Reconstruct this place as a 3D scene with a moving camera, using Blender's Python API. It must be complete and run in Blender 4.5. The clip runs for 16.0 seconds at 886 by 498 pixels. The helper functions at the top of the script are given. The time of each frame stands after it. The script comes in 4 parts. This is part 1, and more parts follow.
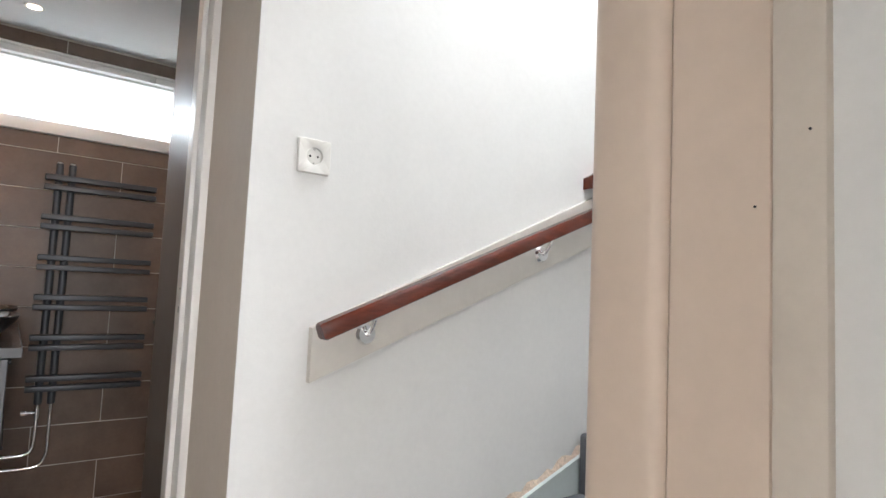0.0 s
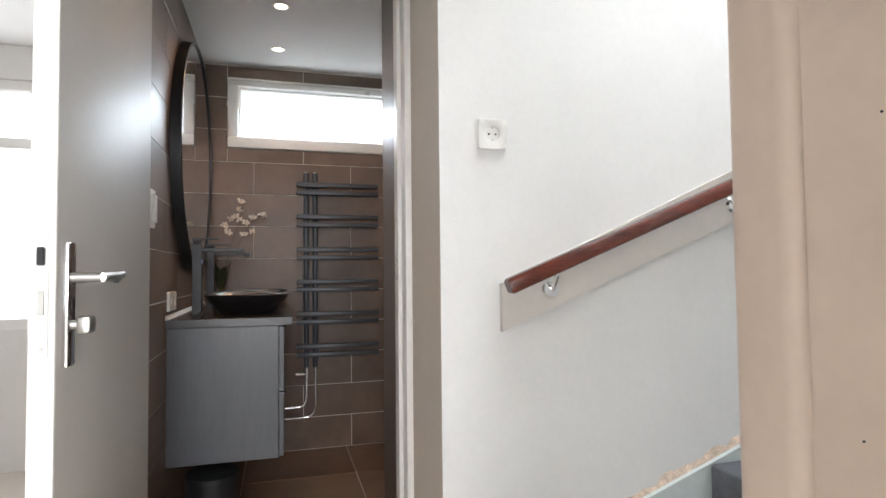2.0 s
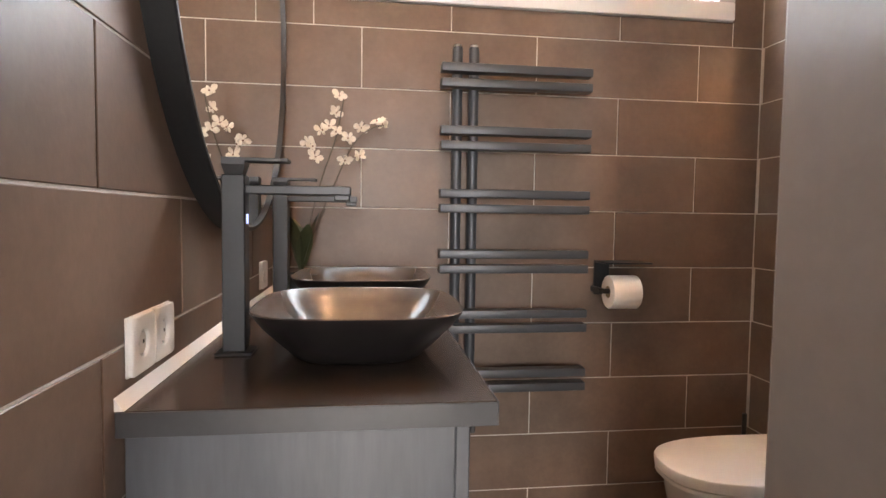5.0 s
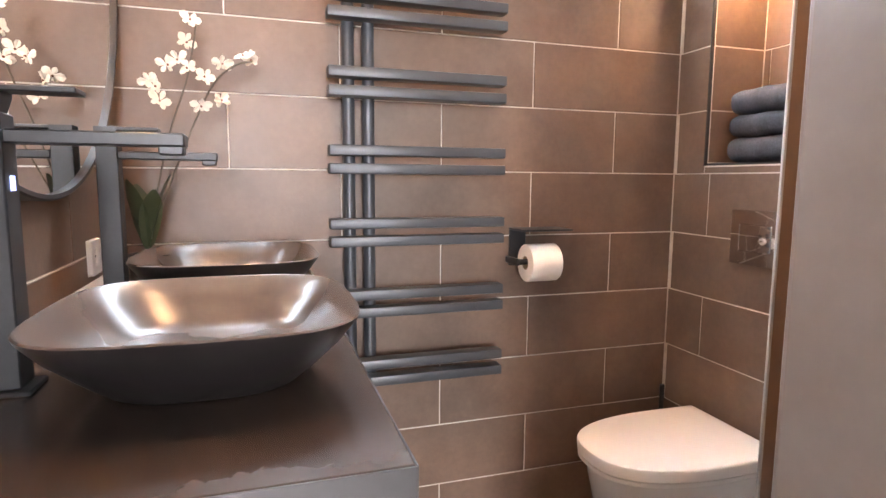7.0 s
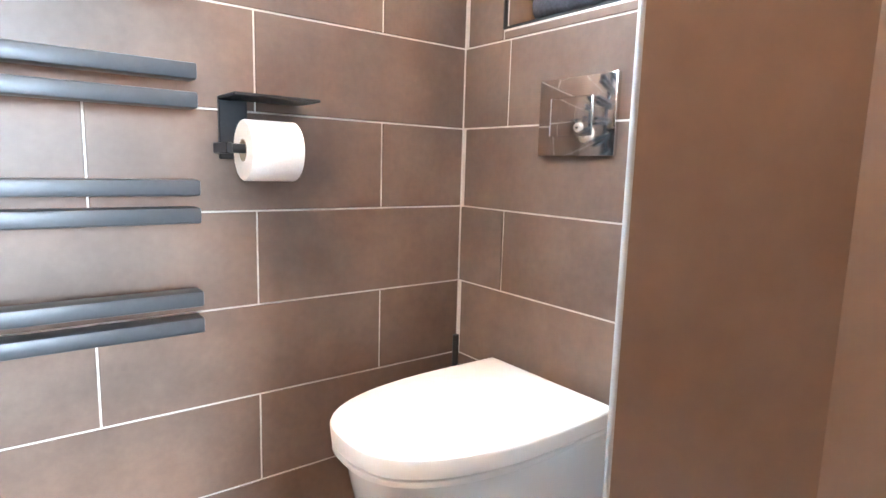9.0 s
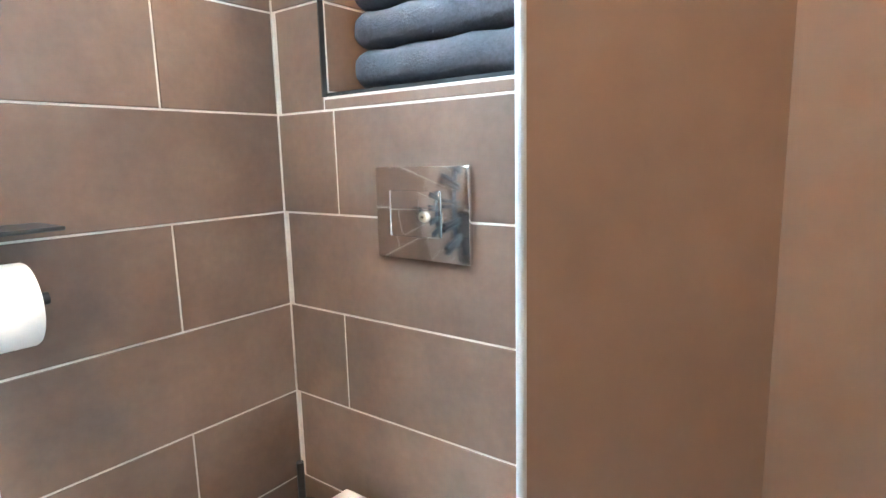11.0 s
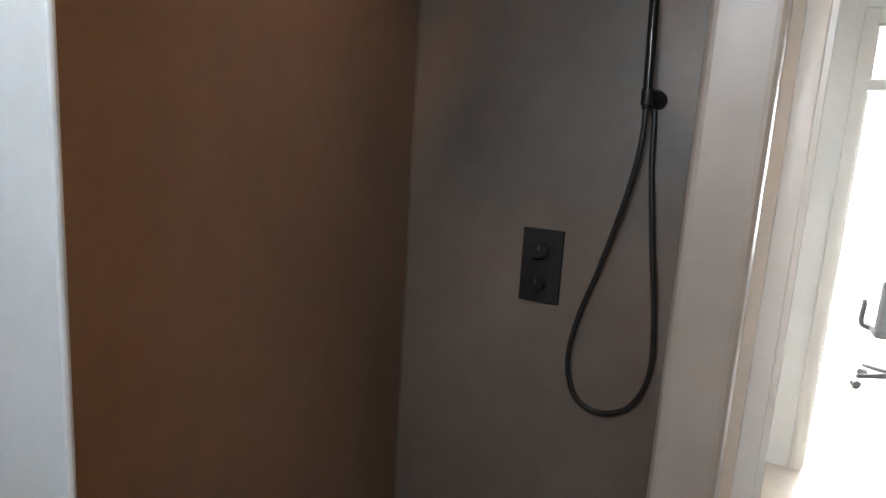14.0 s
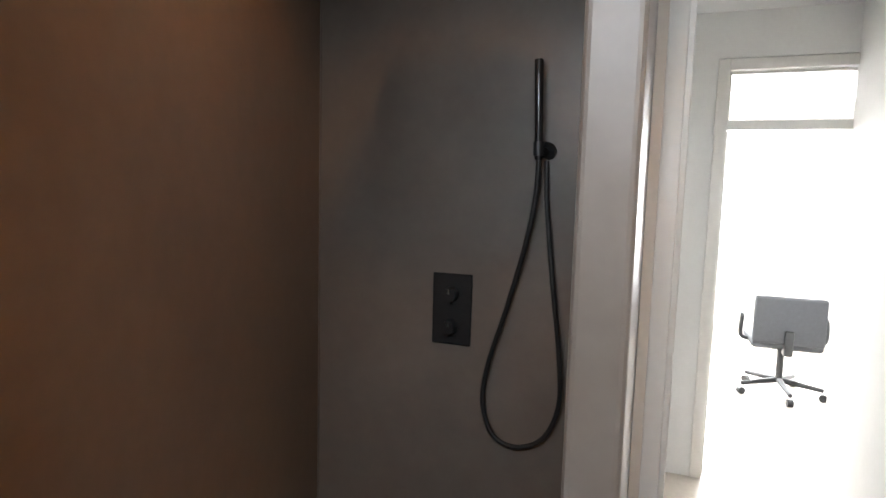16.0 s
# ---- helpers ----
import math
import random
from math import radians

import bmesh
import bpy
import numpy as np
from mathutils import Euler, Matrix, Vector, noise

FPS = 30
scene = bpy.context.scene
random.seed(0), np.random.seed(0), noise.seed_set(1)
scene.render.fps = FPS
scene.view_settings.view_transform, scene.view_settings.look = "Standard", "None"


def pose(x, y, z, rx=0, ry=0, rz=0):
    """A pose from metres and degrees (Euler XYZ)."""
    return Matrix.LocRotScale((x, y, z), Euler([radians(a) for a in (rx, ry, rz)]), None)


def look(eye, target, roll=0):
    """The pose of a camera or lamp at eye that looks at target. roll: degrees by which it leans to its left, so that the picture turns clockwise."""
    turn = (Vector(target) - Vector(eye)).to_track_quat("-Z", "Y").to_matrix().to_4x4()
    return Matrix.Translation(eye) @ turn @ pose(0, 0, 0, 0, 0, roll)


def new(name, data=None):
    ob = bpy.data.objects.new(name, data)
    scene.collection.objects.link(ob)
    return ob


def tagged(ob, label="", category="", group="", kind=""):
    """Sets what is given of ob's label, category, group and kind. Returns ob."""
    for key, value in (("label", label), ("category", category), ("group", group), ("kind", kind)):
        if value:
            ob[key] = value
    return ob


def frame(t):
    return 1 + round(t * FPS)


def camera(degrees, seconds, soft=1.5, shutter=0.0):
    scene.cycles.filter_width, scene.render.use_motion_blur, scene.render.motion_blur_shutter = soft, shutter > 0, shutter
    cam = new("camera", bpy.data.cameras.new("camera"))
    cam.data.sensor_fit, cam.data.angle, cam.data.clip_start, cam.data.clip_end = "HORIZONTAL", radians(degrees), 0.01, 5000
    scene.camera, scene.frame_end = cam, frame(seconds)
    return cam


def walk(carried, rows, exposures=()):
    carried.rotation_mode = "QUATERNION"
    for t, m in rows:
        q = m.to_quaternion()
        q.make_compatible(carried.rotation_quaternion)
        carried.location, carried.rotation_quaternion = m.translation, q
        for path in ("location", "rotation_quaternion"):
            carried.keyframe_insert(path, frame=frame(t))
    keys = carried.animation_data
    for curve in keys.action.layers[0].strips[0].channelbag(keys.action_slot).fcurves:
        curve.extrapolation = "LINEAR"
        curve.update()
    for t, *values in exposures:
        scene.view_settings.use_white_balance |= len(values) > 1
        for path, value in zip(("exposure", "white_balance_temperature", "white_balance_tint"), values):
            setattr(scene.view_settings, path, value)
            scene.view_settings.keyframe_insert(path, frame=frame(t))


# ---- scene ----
cam = camera(75.6, 16.0)
PATH = [
    (0, (0.44, -3.559, 1.17), (1.642, -1.967, 1.319), 2.6),
    (0.5, (0.419, -3.679, 1.102), (1.247, -1.871, 1.318), 2.5),
    (1, (0.429, -3.742, 1.114), (1.083, -1.859, 1.287), 1.7),
    (1.5, (0.436, -3.743, 1.115), (1.022, -1.834, 1.234), 0.4),
    (2, (0.441, -3.729, 1.109), (0.993, -1.808, 1.187), -0.6),
    (2.5, (0.441, -3.617, 1.117), (0.914, -1.674, 1.152), -1.2),
    (3, (0.412, -3.3, 1.148), (0.755, -1.329, 1.149), -0.8),
    (3.5, (0.424, -2.932, 1.156), (0.696, -0.951, 1.129), 0.1),
    (4, (0.401, -2.536, 1.166), (0.626, -0.55, 1.115), 0.3),
    (4.2, (0.368, -2.382, 1.175), (0.594, -0.396, 1.11), 0.6),
    (6.3, (0.301, -1.716, 1.17), (0.674, 0.242, 1.006), -0.2),
    (6.5, (0.305, -1.707, 1.172), (0.712, 0.243, 0.998), -0.2),
    (7, (0.370, -1.660, 1.172), (0.971, 0.233, 0.934), 0.4),
    (7.5, (0.518, -1.455, 1.142), (1.437, 0.298, 0.830), 1.5),
    (8, (0.688, -1.286, 0.984), (1.730, 0.395, 0.692), 2.3),
    (8.2, (0.717, -1.239, 0.906), (1.838, 0.390, 0.611), 2.5),
    (10.3, (0.876, -1.121, 0.901), (2.157, 0.390, 0.623), 0.7),
    (10.5, (0.902, -1.085, 0.962), (2.239, 0.373, 0.669), 0.3),
    (11, (0.970, -0.993, 1.109), (2.547, 0.194, 0.787), -1.4),
    (11.5, (1.008, -0.917, 1.190), (2.860, -0.261, 0.814), -2.0),
    (12, (1.029, -0.845, 1.247), (2.989, -0.937, 0.860), 1.1),
    (12.5, (0.960, -0.839, 1.309), (2.810, -1.507, 0.948), 1.8),
    (13, (0.914, -0.720, 1.328), (2.351, -2.028, 0.853), 3.4),
    (13.2, (0.921, -0.675, 1.357), (2.208, -2.166, 1.009), 4.3),
    (13.5, (0.904, -0.627, 1.377), (2.038, -2.235, 1.022), 4.3),
    (14, (0.882, -0.553, 1.450), (1.838, -2.280, 1.130), 3.6),
    (14.5, (0.871, -0.518, 1.477), (1.722, -2.307, 1.202), 2.3),
    (15, (0.872, -0.515, 1.490), (1.632, -2.348, 1.240), 1.6),
    (15.5, (0.869, -0.519, 1.497), (1.579, -2.375, 1.272), 1.6),
    (16, (0.868, -0.518, 1.502), (1.553, -2.387, 1.307), 1.6),
]
walk(cam, [(t, look(eye, target, roll)) for t, eye, target, roll in PATH],
     [(0, -0.56, 6700, 14), (2.0, -0.50, 6700, 14), (3.0, -0.62, 6800, 15), (3.5, -0.72, 7000, 15), (4.2, -0.2, 7400, 16), (6.3, 1.45, 6900, 20), (7.0, 1.5, 6800, 20), (7.5, 1.65, 6600, 18), (8.2, 2.2, 6100, 14),
      (10.3, 2.75, 5200, -1), (11.0, 2.6, 5200, -3), (11.5, 2.2, 5100, -12), (12.0, 1.85, 4800, -18), (12.5, 2.1, 4900, -8), (13.0, 1.2, 6300, 4), (13.5, 0.5, 6500, 9), (14.0, 0.15, 6700, 10), (16.0, -0.05, 6700, 11)])

# ---- world, sun, large lights ----
world = bpy.data.worlds.new("sky")
scene.world = world
world.use_nodes = True
sky = world.node_tree.nodes.new("ShaderNodeTexSky")
sky.sky_type, sky.sun_disc = "NISHITA", False
sky.sun_elevation, sky.sun_rotation = radians(40), radians(-35)
world.node_tree.links.new(sky.outputs[0], world.node_tree.nodes["Background"].inputs[0])
world.node_tree.nodes["Background"].inputs[1].default_value = 0.13


def area_lamp(name, place, target, w, h, watts, colour):
    data = bpy.data.lights.new(name, "AREA")
    data.shape, data.size, data.size_y, data.energy, data.color = "RECTANGLE", w, h, watts, colour
    ob = new(name, data)
    ob.matrix_world = look(place, target)
    return ob


def spot_lamp(name, place, target, watts, degrees, colour, radius=0.03, blend=0.6):
    data = bpy.data.lights.new(name, "SPOT")
    data.energy, data.spot_size, data.spot_blend, data.color, data.shadow_soft_size = watts, radians(degrees), blend, colour, radius
    ob = new(name, data)
    ob.matrix_world = look(place, target)
    return ob


DAY = (0.89, 0.95, 1.0)
COOL = (0.72, 0.88, 1.0)
WARM = (1.0, 0.57, 0.29)
area_lamp("bathroom_window_daylight", (0.9, 0.14, 2.12), (0.94, -0.36, 0.2), 1.3, 0.30, 40, COOL)
area_lamp("north_bedroom_window_daylight", (0.35, -7.05, 1.5), (0.4, -3.0, 1.2), 2.2, 1.5, 370, DAY)
area_lamp("south_bedroom_window_daylight", (-1.8, -0.05, 1.5), (-0.9, -2.4, 1.2), 2.2, 1.3, 56, DAY)
# added fill from above for the stair wall; no source is known there
area_lamp("stairwell_fill_light", (1.60, -3.0, 3.98), (1.55, -2.85, 0.0), 0.8, 0.8, 88, (0.84, 0.93, 1.0))
# third entry, over the toilet, is an unseen spot added to warm that corner
SPOTS = [(0.45, -0.88, 20, 140), (0.435, -0.315, 7, 124), (1.36, -0.34, 7, 144), (1.443, -1.42, 15, 132)]
for sx, sy, watts, cone in SPOTS:
    spot_lamp("recessed_spot_lamp", (sx, sy, 2.395), (sx, sy, 0), watts, cone, WARM)
spot_lamp("niche_spot_lamp", (1.805, -0.235, 1.868), (1.805, -0.235, 1.2), 5.5, 168, WARM, 0.02)


# ---- materials ----
def mat(name, base, rough=0.5, metal=0.0, grain=0.0, grain_scale=8.0, fine=0.0, fine_scale=120.0, bump=0.0, bump_scale=200.0,
        random_tint=0.0, spec=0.5, stretch=(1, 1, 1), coat=0.0, rough_var=0.0):
    """A surface with two scales of colour variation and fine relief."""
    m = bpy.data.materials.new(name)
    m.use_nodes = True
    nt = m.node_tree
    N, L = nt.nodes, nt.links
    b = N["Principled BSDF"]
    b.inputs["Roughness"].default_value, b.inputs["Metallic"].default_value = rough, metal
    b.inputs["Specular IOR Level"].default_value = spec
    b.inputs["Coat Weight"].default_value = coat
    b.inputs["Base Color"].default_value = (*base, 1)
    if not (grain or fine or bump or random_tint):
        return m
    mp = N.new("ShaderNodeMapping")
    geo = N.new("ShaderNodeNewGeometry")
    mp.inputs["Scale"].default_value = stretch
    L.new(geo.outputs["Position"], mp.inputs["Vector"])
    info = N.new("ShaderNodeObjectInfo")
    shift = N.new("ShaderNodeVectorMath")
    shift.operation = "MULTIPLY_ADD"
    if random_tint:
        L.new(info.outputs["Random"], shift.inputs[0])
        shift.inputs[1].default_value = (17, 31, 23)
    L.new(mp.outputs[0], shift.inputs[2])
    val = N.new("ShaderNodeValue")
    val.outputs[0].default_value = 1.0
    factor = val.outputs[0]

    def noise_factor(scale, amount, detail, factor):
        n = N.new("ShaderNodeTexNoise")
        n.inputs["Scale"].default_value, n.inputs["Detail"].default_value, n.inputs["Roughness"].default_value = scale, detail, 0.6
        L.new(shift.outputs[0], n.inputs["Vector"])
        r = N.new("ShaderNodeMapRange")
        r.inputs["From Min"].default_value, r.inputs["From Max"].default_value = 0.3, 0.7
        r.inputs["To Min"].default_value, r.inputs["To Max"].default_value = 1 - amount, 1 + amount
        L.new(n.outputs["Fac"], r.inputs["Value"])
        mul = N.new("ShaderNodeMath")
        mul.operation = "MULTIPLY"
        L.new(factor, mul.inputs[0])
        L.new(r.outputs[0], mul.inputs[1])
        return mul.outputs[0], n

    if grain:
        factor, big = noise_factor(grain_scale, grain, 4, factor)
        if rough_var:
            rr = N.new("ShaderNodeMapRange")
            rr.inputs["To Min"].default_value, rr.inputs["To Max"].default_value = rough - rough_var, rough + rough_var
            L.new(big.outputs["Fac"], rr.inputs["Value"])
            L.new(rr.outputs[0], b.inputs["Roughness"])
    if fine:
        factor, _ = noise_factor(fine_scale, fine, 3, factor)
    if random_tint:
        r = N.new("ShaderNodeMapRange")
        r.inputs["To Min"].default_value, r.inputs["To Max"].default_value = 1 - random_tint, 1 + random_tint
        L.new(info.outputs["Random"], r.inputs["Value"])
        mul = N.new("ShaderNodeMath")
        mul.operation = "MULTIPLY"
        L.new(factor, mul.inputs[0])
        L.new(r.outputs[0], mul.inputs[1])
        factor = mul.outputs[0]
    sc = N.new("ShaderNodeVectorMath")
    sc.operation = "SCALE"
    sc.inputs[0].default_value = base
    L.new(factor, sc.inputs["Scale"])
    L.new(sc.outputs[0], b.inputs["Base Color"])
    if bump:
        n = N.new("ShaderNodeTexNoise")
        n.inputs["Scale"].default_value, n.inputs["Detail"].default_value = bump_scale, 4
        L.new(shift.outputs[0], n.inputs["Vector"])
        bp = N.new("ShaderNodeBump")
        bp.inputs["Strength"].default_value, bp.inputs["Distance"].default_value = bump, 0.002
        L.new(n.outputs["Fac"], bp.inputs["Height"])
        L.new(bp.outputs[0], b.inputs["Normal"])
    return m


def emitter(name, colour, strength):
    m = bpy.data.materials.new(name)
    m.use_nodes = True
    b = m.node_tree.nodes["Principled BSDF"]
    b.inputs["Base Color"].default_value = (*colour, 1)
    b.inputs["Emission Color"].default_value = (*colour, 1)
    b.inputs["Emission Strength"].default_value = strength
    return m


def glass_mat(name):
    m = bpy.data.materials.new(name)
    m.use_nodes = True
    b = m.node_tree.nodes["Principled BSDF"]
    b.inputs["Transmission Weight"].default_value, b.inputs["Roughness"].default_value, b.inputs["IOR"].default_value = 1.0, 0.02, 1.45
    return m


M_TILE = mat("brown_ceramic_tile", (0.145, 0.099, 0.073), 0.42, 0, 0.24, 4.5, 0.06, 60, 0.12, 90, 0.08, 0.4, (1, 1, 1), 0, 0.08)
M_FLOORTILE = mat("brown_floor_tile", (0.165, 0.10, 0.062), 0.40, 0, 0.22, 4, 0.07, 60, 0.12, 90, 0.06)
M_GROUT = mat("light_grout", (0.60, 0.56, 0.51), 0.85, 0, 0.1, 20, 0.06, 200, 0.2, 300)
M_CEMENT = mat("brown_microcement", (0.182, 0.122, 0.087), 0.42, 0, 0.14, 2.4, 0.045, 22, 0.12, 40, 0, 0.45, (1, 1, 1), 0, 0.10)
# greyer copy of brown_microcement: cool window daylight is put into its colour
M_CEMENT_DAYLIT = mat("microcement_daylit_grey", (0.160, 0.134, 0.116), 0.40, 0, 0.12, 2.4, 0.045, 22, 0.12, 40, 0, 0.45, (1, 1, 1), 0, 0.10)
M_PLASTER = mat("white_plaster_paint", (0.80, 0.79, 0.77), 0.75, 0, 0.03, 3, 0.015, 60, 0.18, 140)
# creamier and darker than the white plaster
M_REVEAL = mat("cream_wall", (0.66, 0.58, 0.50), 0.7, 0, 0.03, 3, 0.02, 60, 0.18, 140)
M_CEIL = mat("ceiling_paint", (0.78, 0.78, 0.77), 0.8, 0, 0.02, 3, 0.01, 60, 0.1, 160)
M_FRAME = mat("white_gloss_woodwork", (0.78, 0.75, 0.71), 0.32, 0, 0.03, 4, 0.02, 40, 0.08, 50)
M_BEIGE = mat("beige_gloss_woodwork", (0.72, 0.58, 0.475), 0.42, 0, 0.05, 3, 0.02, 30, 0.08, 40)
M_DOOR = mat("greige_door_paint", (0.38, 0.355, 0.322), 0.47, 0, 0.03, 3, 0.015, 60, 0.05, 60, 0, 0.32)
M_EDGE = mat("pale_grey_edge_paint", (0.36, 0.385, 0.40), 0.45, 0, 0.06, 6, 0.03, 60, 0.1, 80)
M_PVC = mat("white_window_plastic", (0.80, 0.79, 0.76), 0.35, 0, 0.02, 5, 0.01, 60)
M_WHITE = mat("white_ceramic", (0.82, 0.80, 0.76), 0.12, 0, 0.015, 4)
M_PLASTIC = mat("white_plastic", (0.80, 0.78, 0.74), 0.3, 0, 0.015, 6)
M_BLACK = mat("matt_black_metal", (0.022, 0.023, 0.025), 0.42, 0.3, 0.1, 12, 0.08, 150)
M_GLOSSBLACK = mat("gloss_black_metal", (0.022, 0.022, 0.023), 0.16, 0.3, 0.05, 12)
M_ANTHRA = mat("anthracite_steel", (0.055, 0.062, 0.070), 0.40, 0.35, 0.08, 10, 0.05, 150)
M_CHROME = mat("chrome", (0.80, 0.80, 0.80), 0.08, 1.0)
M_STEEL = mat("brushed_steel", (0.62, 0.61, 0.58), 0.28, 1.0, 0.05, 20)
M_MIRROR = mat("mirror_glass", (0.82, 0.84, 0.84), 0.01, 1.0)
M_COUNTER = mat("dark_stone_worktop", (0.046, 0.033, 0.027), 0.24, 0, 0.22, 5, 0.04, 60, 0.02, 60, 0, 0.4, (1, 1, 1), 0, 0.05)
M_BAND = mat("grey_edge_band", (0.045, 0.044, 0.046), 0.34, 0, 0.12, 8, 0.05, 60)
M_CABINET = mat("smoked_grey_oak", (0.085, 0.089, 0.098), 0.36, 0, 0.10, 5, 0.05, 40, 0.08, 60, 0, 0.5, (3, 3, 0.35))
M_BASIN = mat("brown_glazed_basin", (0.062, 0.048, 0.041), 0.26, 0, 0.30, 9, 0.06, 40)
M_BASIN_OUT = mat("dark_basin_outside", (0.012, 0.010, 0.010), 0.34, 0, 0.15, 9)
M_SILICONE = mat("white_silicone", (0.78, 0.74, 0.70), 0.5)
M_TOWEL = mat("grey_towel_cotton", (0.055, 0.056, 0.065), 0.95, 0, 0.25, 14, 0.2, 150, 0.9, 260)
M_PAPER = mat("white_paper", (0.85, 0.82, 0.78), 0.9, 0, 0.02, 8, 0.02, 90, 0.25, 220)
M_MAHOGANY = mat("varnished_mahogany", (0.105, 0.020, 0.010), 0.26, 0, 0.3, 7, 0.18, 50, 0.06, 60, 0, 0.5, (0.5, 3, 3))
M_LEAF = mat("orchid_leaf", (0.026, 0.034, 0.014), 0.45, 0, 0.2, 20)
M_STEM = mat("orchid_stem", (0.07, 0.05, 0.03), 0.6, 0, 0.2, 40)
M_PETAL = mat("orchid_petal", (0.72, 0.63, 0.52), 0.6, 0, 0.08, 60)
M_THROAT = mat("orchid_throat", (0.16, 0.05, 0.025), 0.6)
M_CARPET = mat("grey_stair_carpet", (0.13, 0.135, 0.15), 0.95, 0, 0.15, 30, 0.2, 300, 0.9, 400)
M_STRINGER = mat("pale_stair_paint", (0.62, 0.68, 0.66), 0.4, 0, 0.05, 6, 0.03, 40, 0.1, 50)
M_RAWPLASTER = mat("raw_plaster_edge", (0.62, 0.49, 0.39), 0.9, 0, 0.25, 40, 0.15, 160, 0.8, 120)
M_LAMINATE = mat("pale_laminate_floor", (0.56, 0.50, 0.44), 0.35, 0, 0.08, 3, 0.05, 30, 0.05, 60, 0.05)
M_FABRIC = mat("black_chair_fabric", (0.050, 0.053, 0.060), 0.8, 0, 0.1, 40, 0.15, 300, 0.4, 300)
M_GLASS = glass_mat("clear_glass")
M_PATTERNED = glass_mat("patterned_glass")
nt = M_PATTERNED.node_tree
cells, relief = nt.nodes.new("ShaderNodeTexVoronoi"), nt.nodes.new("ShaderNodeBump")
cells.inputs["Scale"].default_value = 70
relief.inputs["Strength"].default_value, relief.inputs["Distance"].default_value = 0.8, 0.003
nt.links.new(cells.outputs["Distance"], relief.inputs["Height"])
nt.links.new(relief.outputs[0], nt.nodes["Principled BSDF"].inputs["Normal"])
M_LED = emitter("spot_light_source", (1.0, 0.86, 0.66), 14)
M_BRIGHT = emitter("overcast_daylight_backdrop", (0.95, 0.98, 1.0), 5.0)
M_DISPLAY = emitter("tap_temperature_display", (0.35, 0.5, 1.0), 1.2)


# ---- mesh helpers ----
def link_mesh(name, bm, material, parent=None, label="", smooth=False):
    bmesh.ops.recalc_face_normals(bm, faces=bm.faces[:])
    me = bpy.data.meshes.new(name)
    bm.to_mesh(me)
    bm.free()
    if smooth:
        for p in me.polygons:
            p.use_smooth = True
        me.set_sharp_from_angle(angle=radians(42))
    for m in material if isinstance(material, (list, tuple)) else [material]:
        me.materials.append(m)
    ob = new(name, me)
    if parent:
        ob.parent = parent
        ob.matrix_parent_inverse = parent.matrix_basis.inverted()
    if label:
        ob["label"] = label
    return ob


def part(name, bm, material, parent, label="", smooth=True):
    return link_mesh(name, bm, material, parent, label, smooth)


def thing(name, place, label, category, group=""):
    ob = new(name)
    ob.empty_display_size = 0.05
    ob.matrix_basis = Matrix.Translation(place)
    return tagged(ob, label, category, group)


def solid(name, bm, material, label, category="", smooth=True, kind="", group=""):
    return tagged(link_mesh(name, bm, material, None, "", smooth), label, category, group, kind)


def box(x0, x1, y0, y1, z0, z1, bevel=0.0, seg=1, bm=None):
    bm2 = bmesh.new()
    bmesh.ops.create_cube(bm2, size=1, matrix=Matrix.LocRotScale(((x0 + x1) / 2, (y0 + y1) / 2, (z0 + z1) / 2), None, (abs(x1 - x0), abs(y1 - y0), abs(z1 - z0))))
    if bevel:
        bmesh.ops.bevel(bm2, geom=bm2.edges[:], offset=bevel, segments=seg, affect="EDGES", profile=0.5)
    return join(bm, bm2)


def join(bm, other):
    if bm is None:
        return other
    me = bpy.data.meshes.new("scratch")
    other.to_mesh(me)
    other.free()
    bm.from_mesh(me)
    bpy.data.meshes.remove(me)
    return bm


def cyl(a, b, r, r2=None, seg=20, bm=None, bevel=0.0):
    a, b = Vector(a), Vector(b)
    bm2 = bmesh.new()
    d = b - a
    m = Matrix.Translation((a + b) / 2) @ d.to_track_quat("Z", "Y").to_matrix().to_4x4()
    bmesh.ops.create_cone(bm2, cap_ends=True, segments=seg, radius1=r, radius2=r if r2 is None else r2, depth=d.length, matrix=m)
    if bevel:
        caps = [e for e in bm2.edges if any(len(f.verts) > 4 for f in e.link_faces)]
        bmesh.ops.bevel(bm2, geom=caps, offset=bevel, segments=2, affect="EDGES")
    return join(bm, bm2)


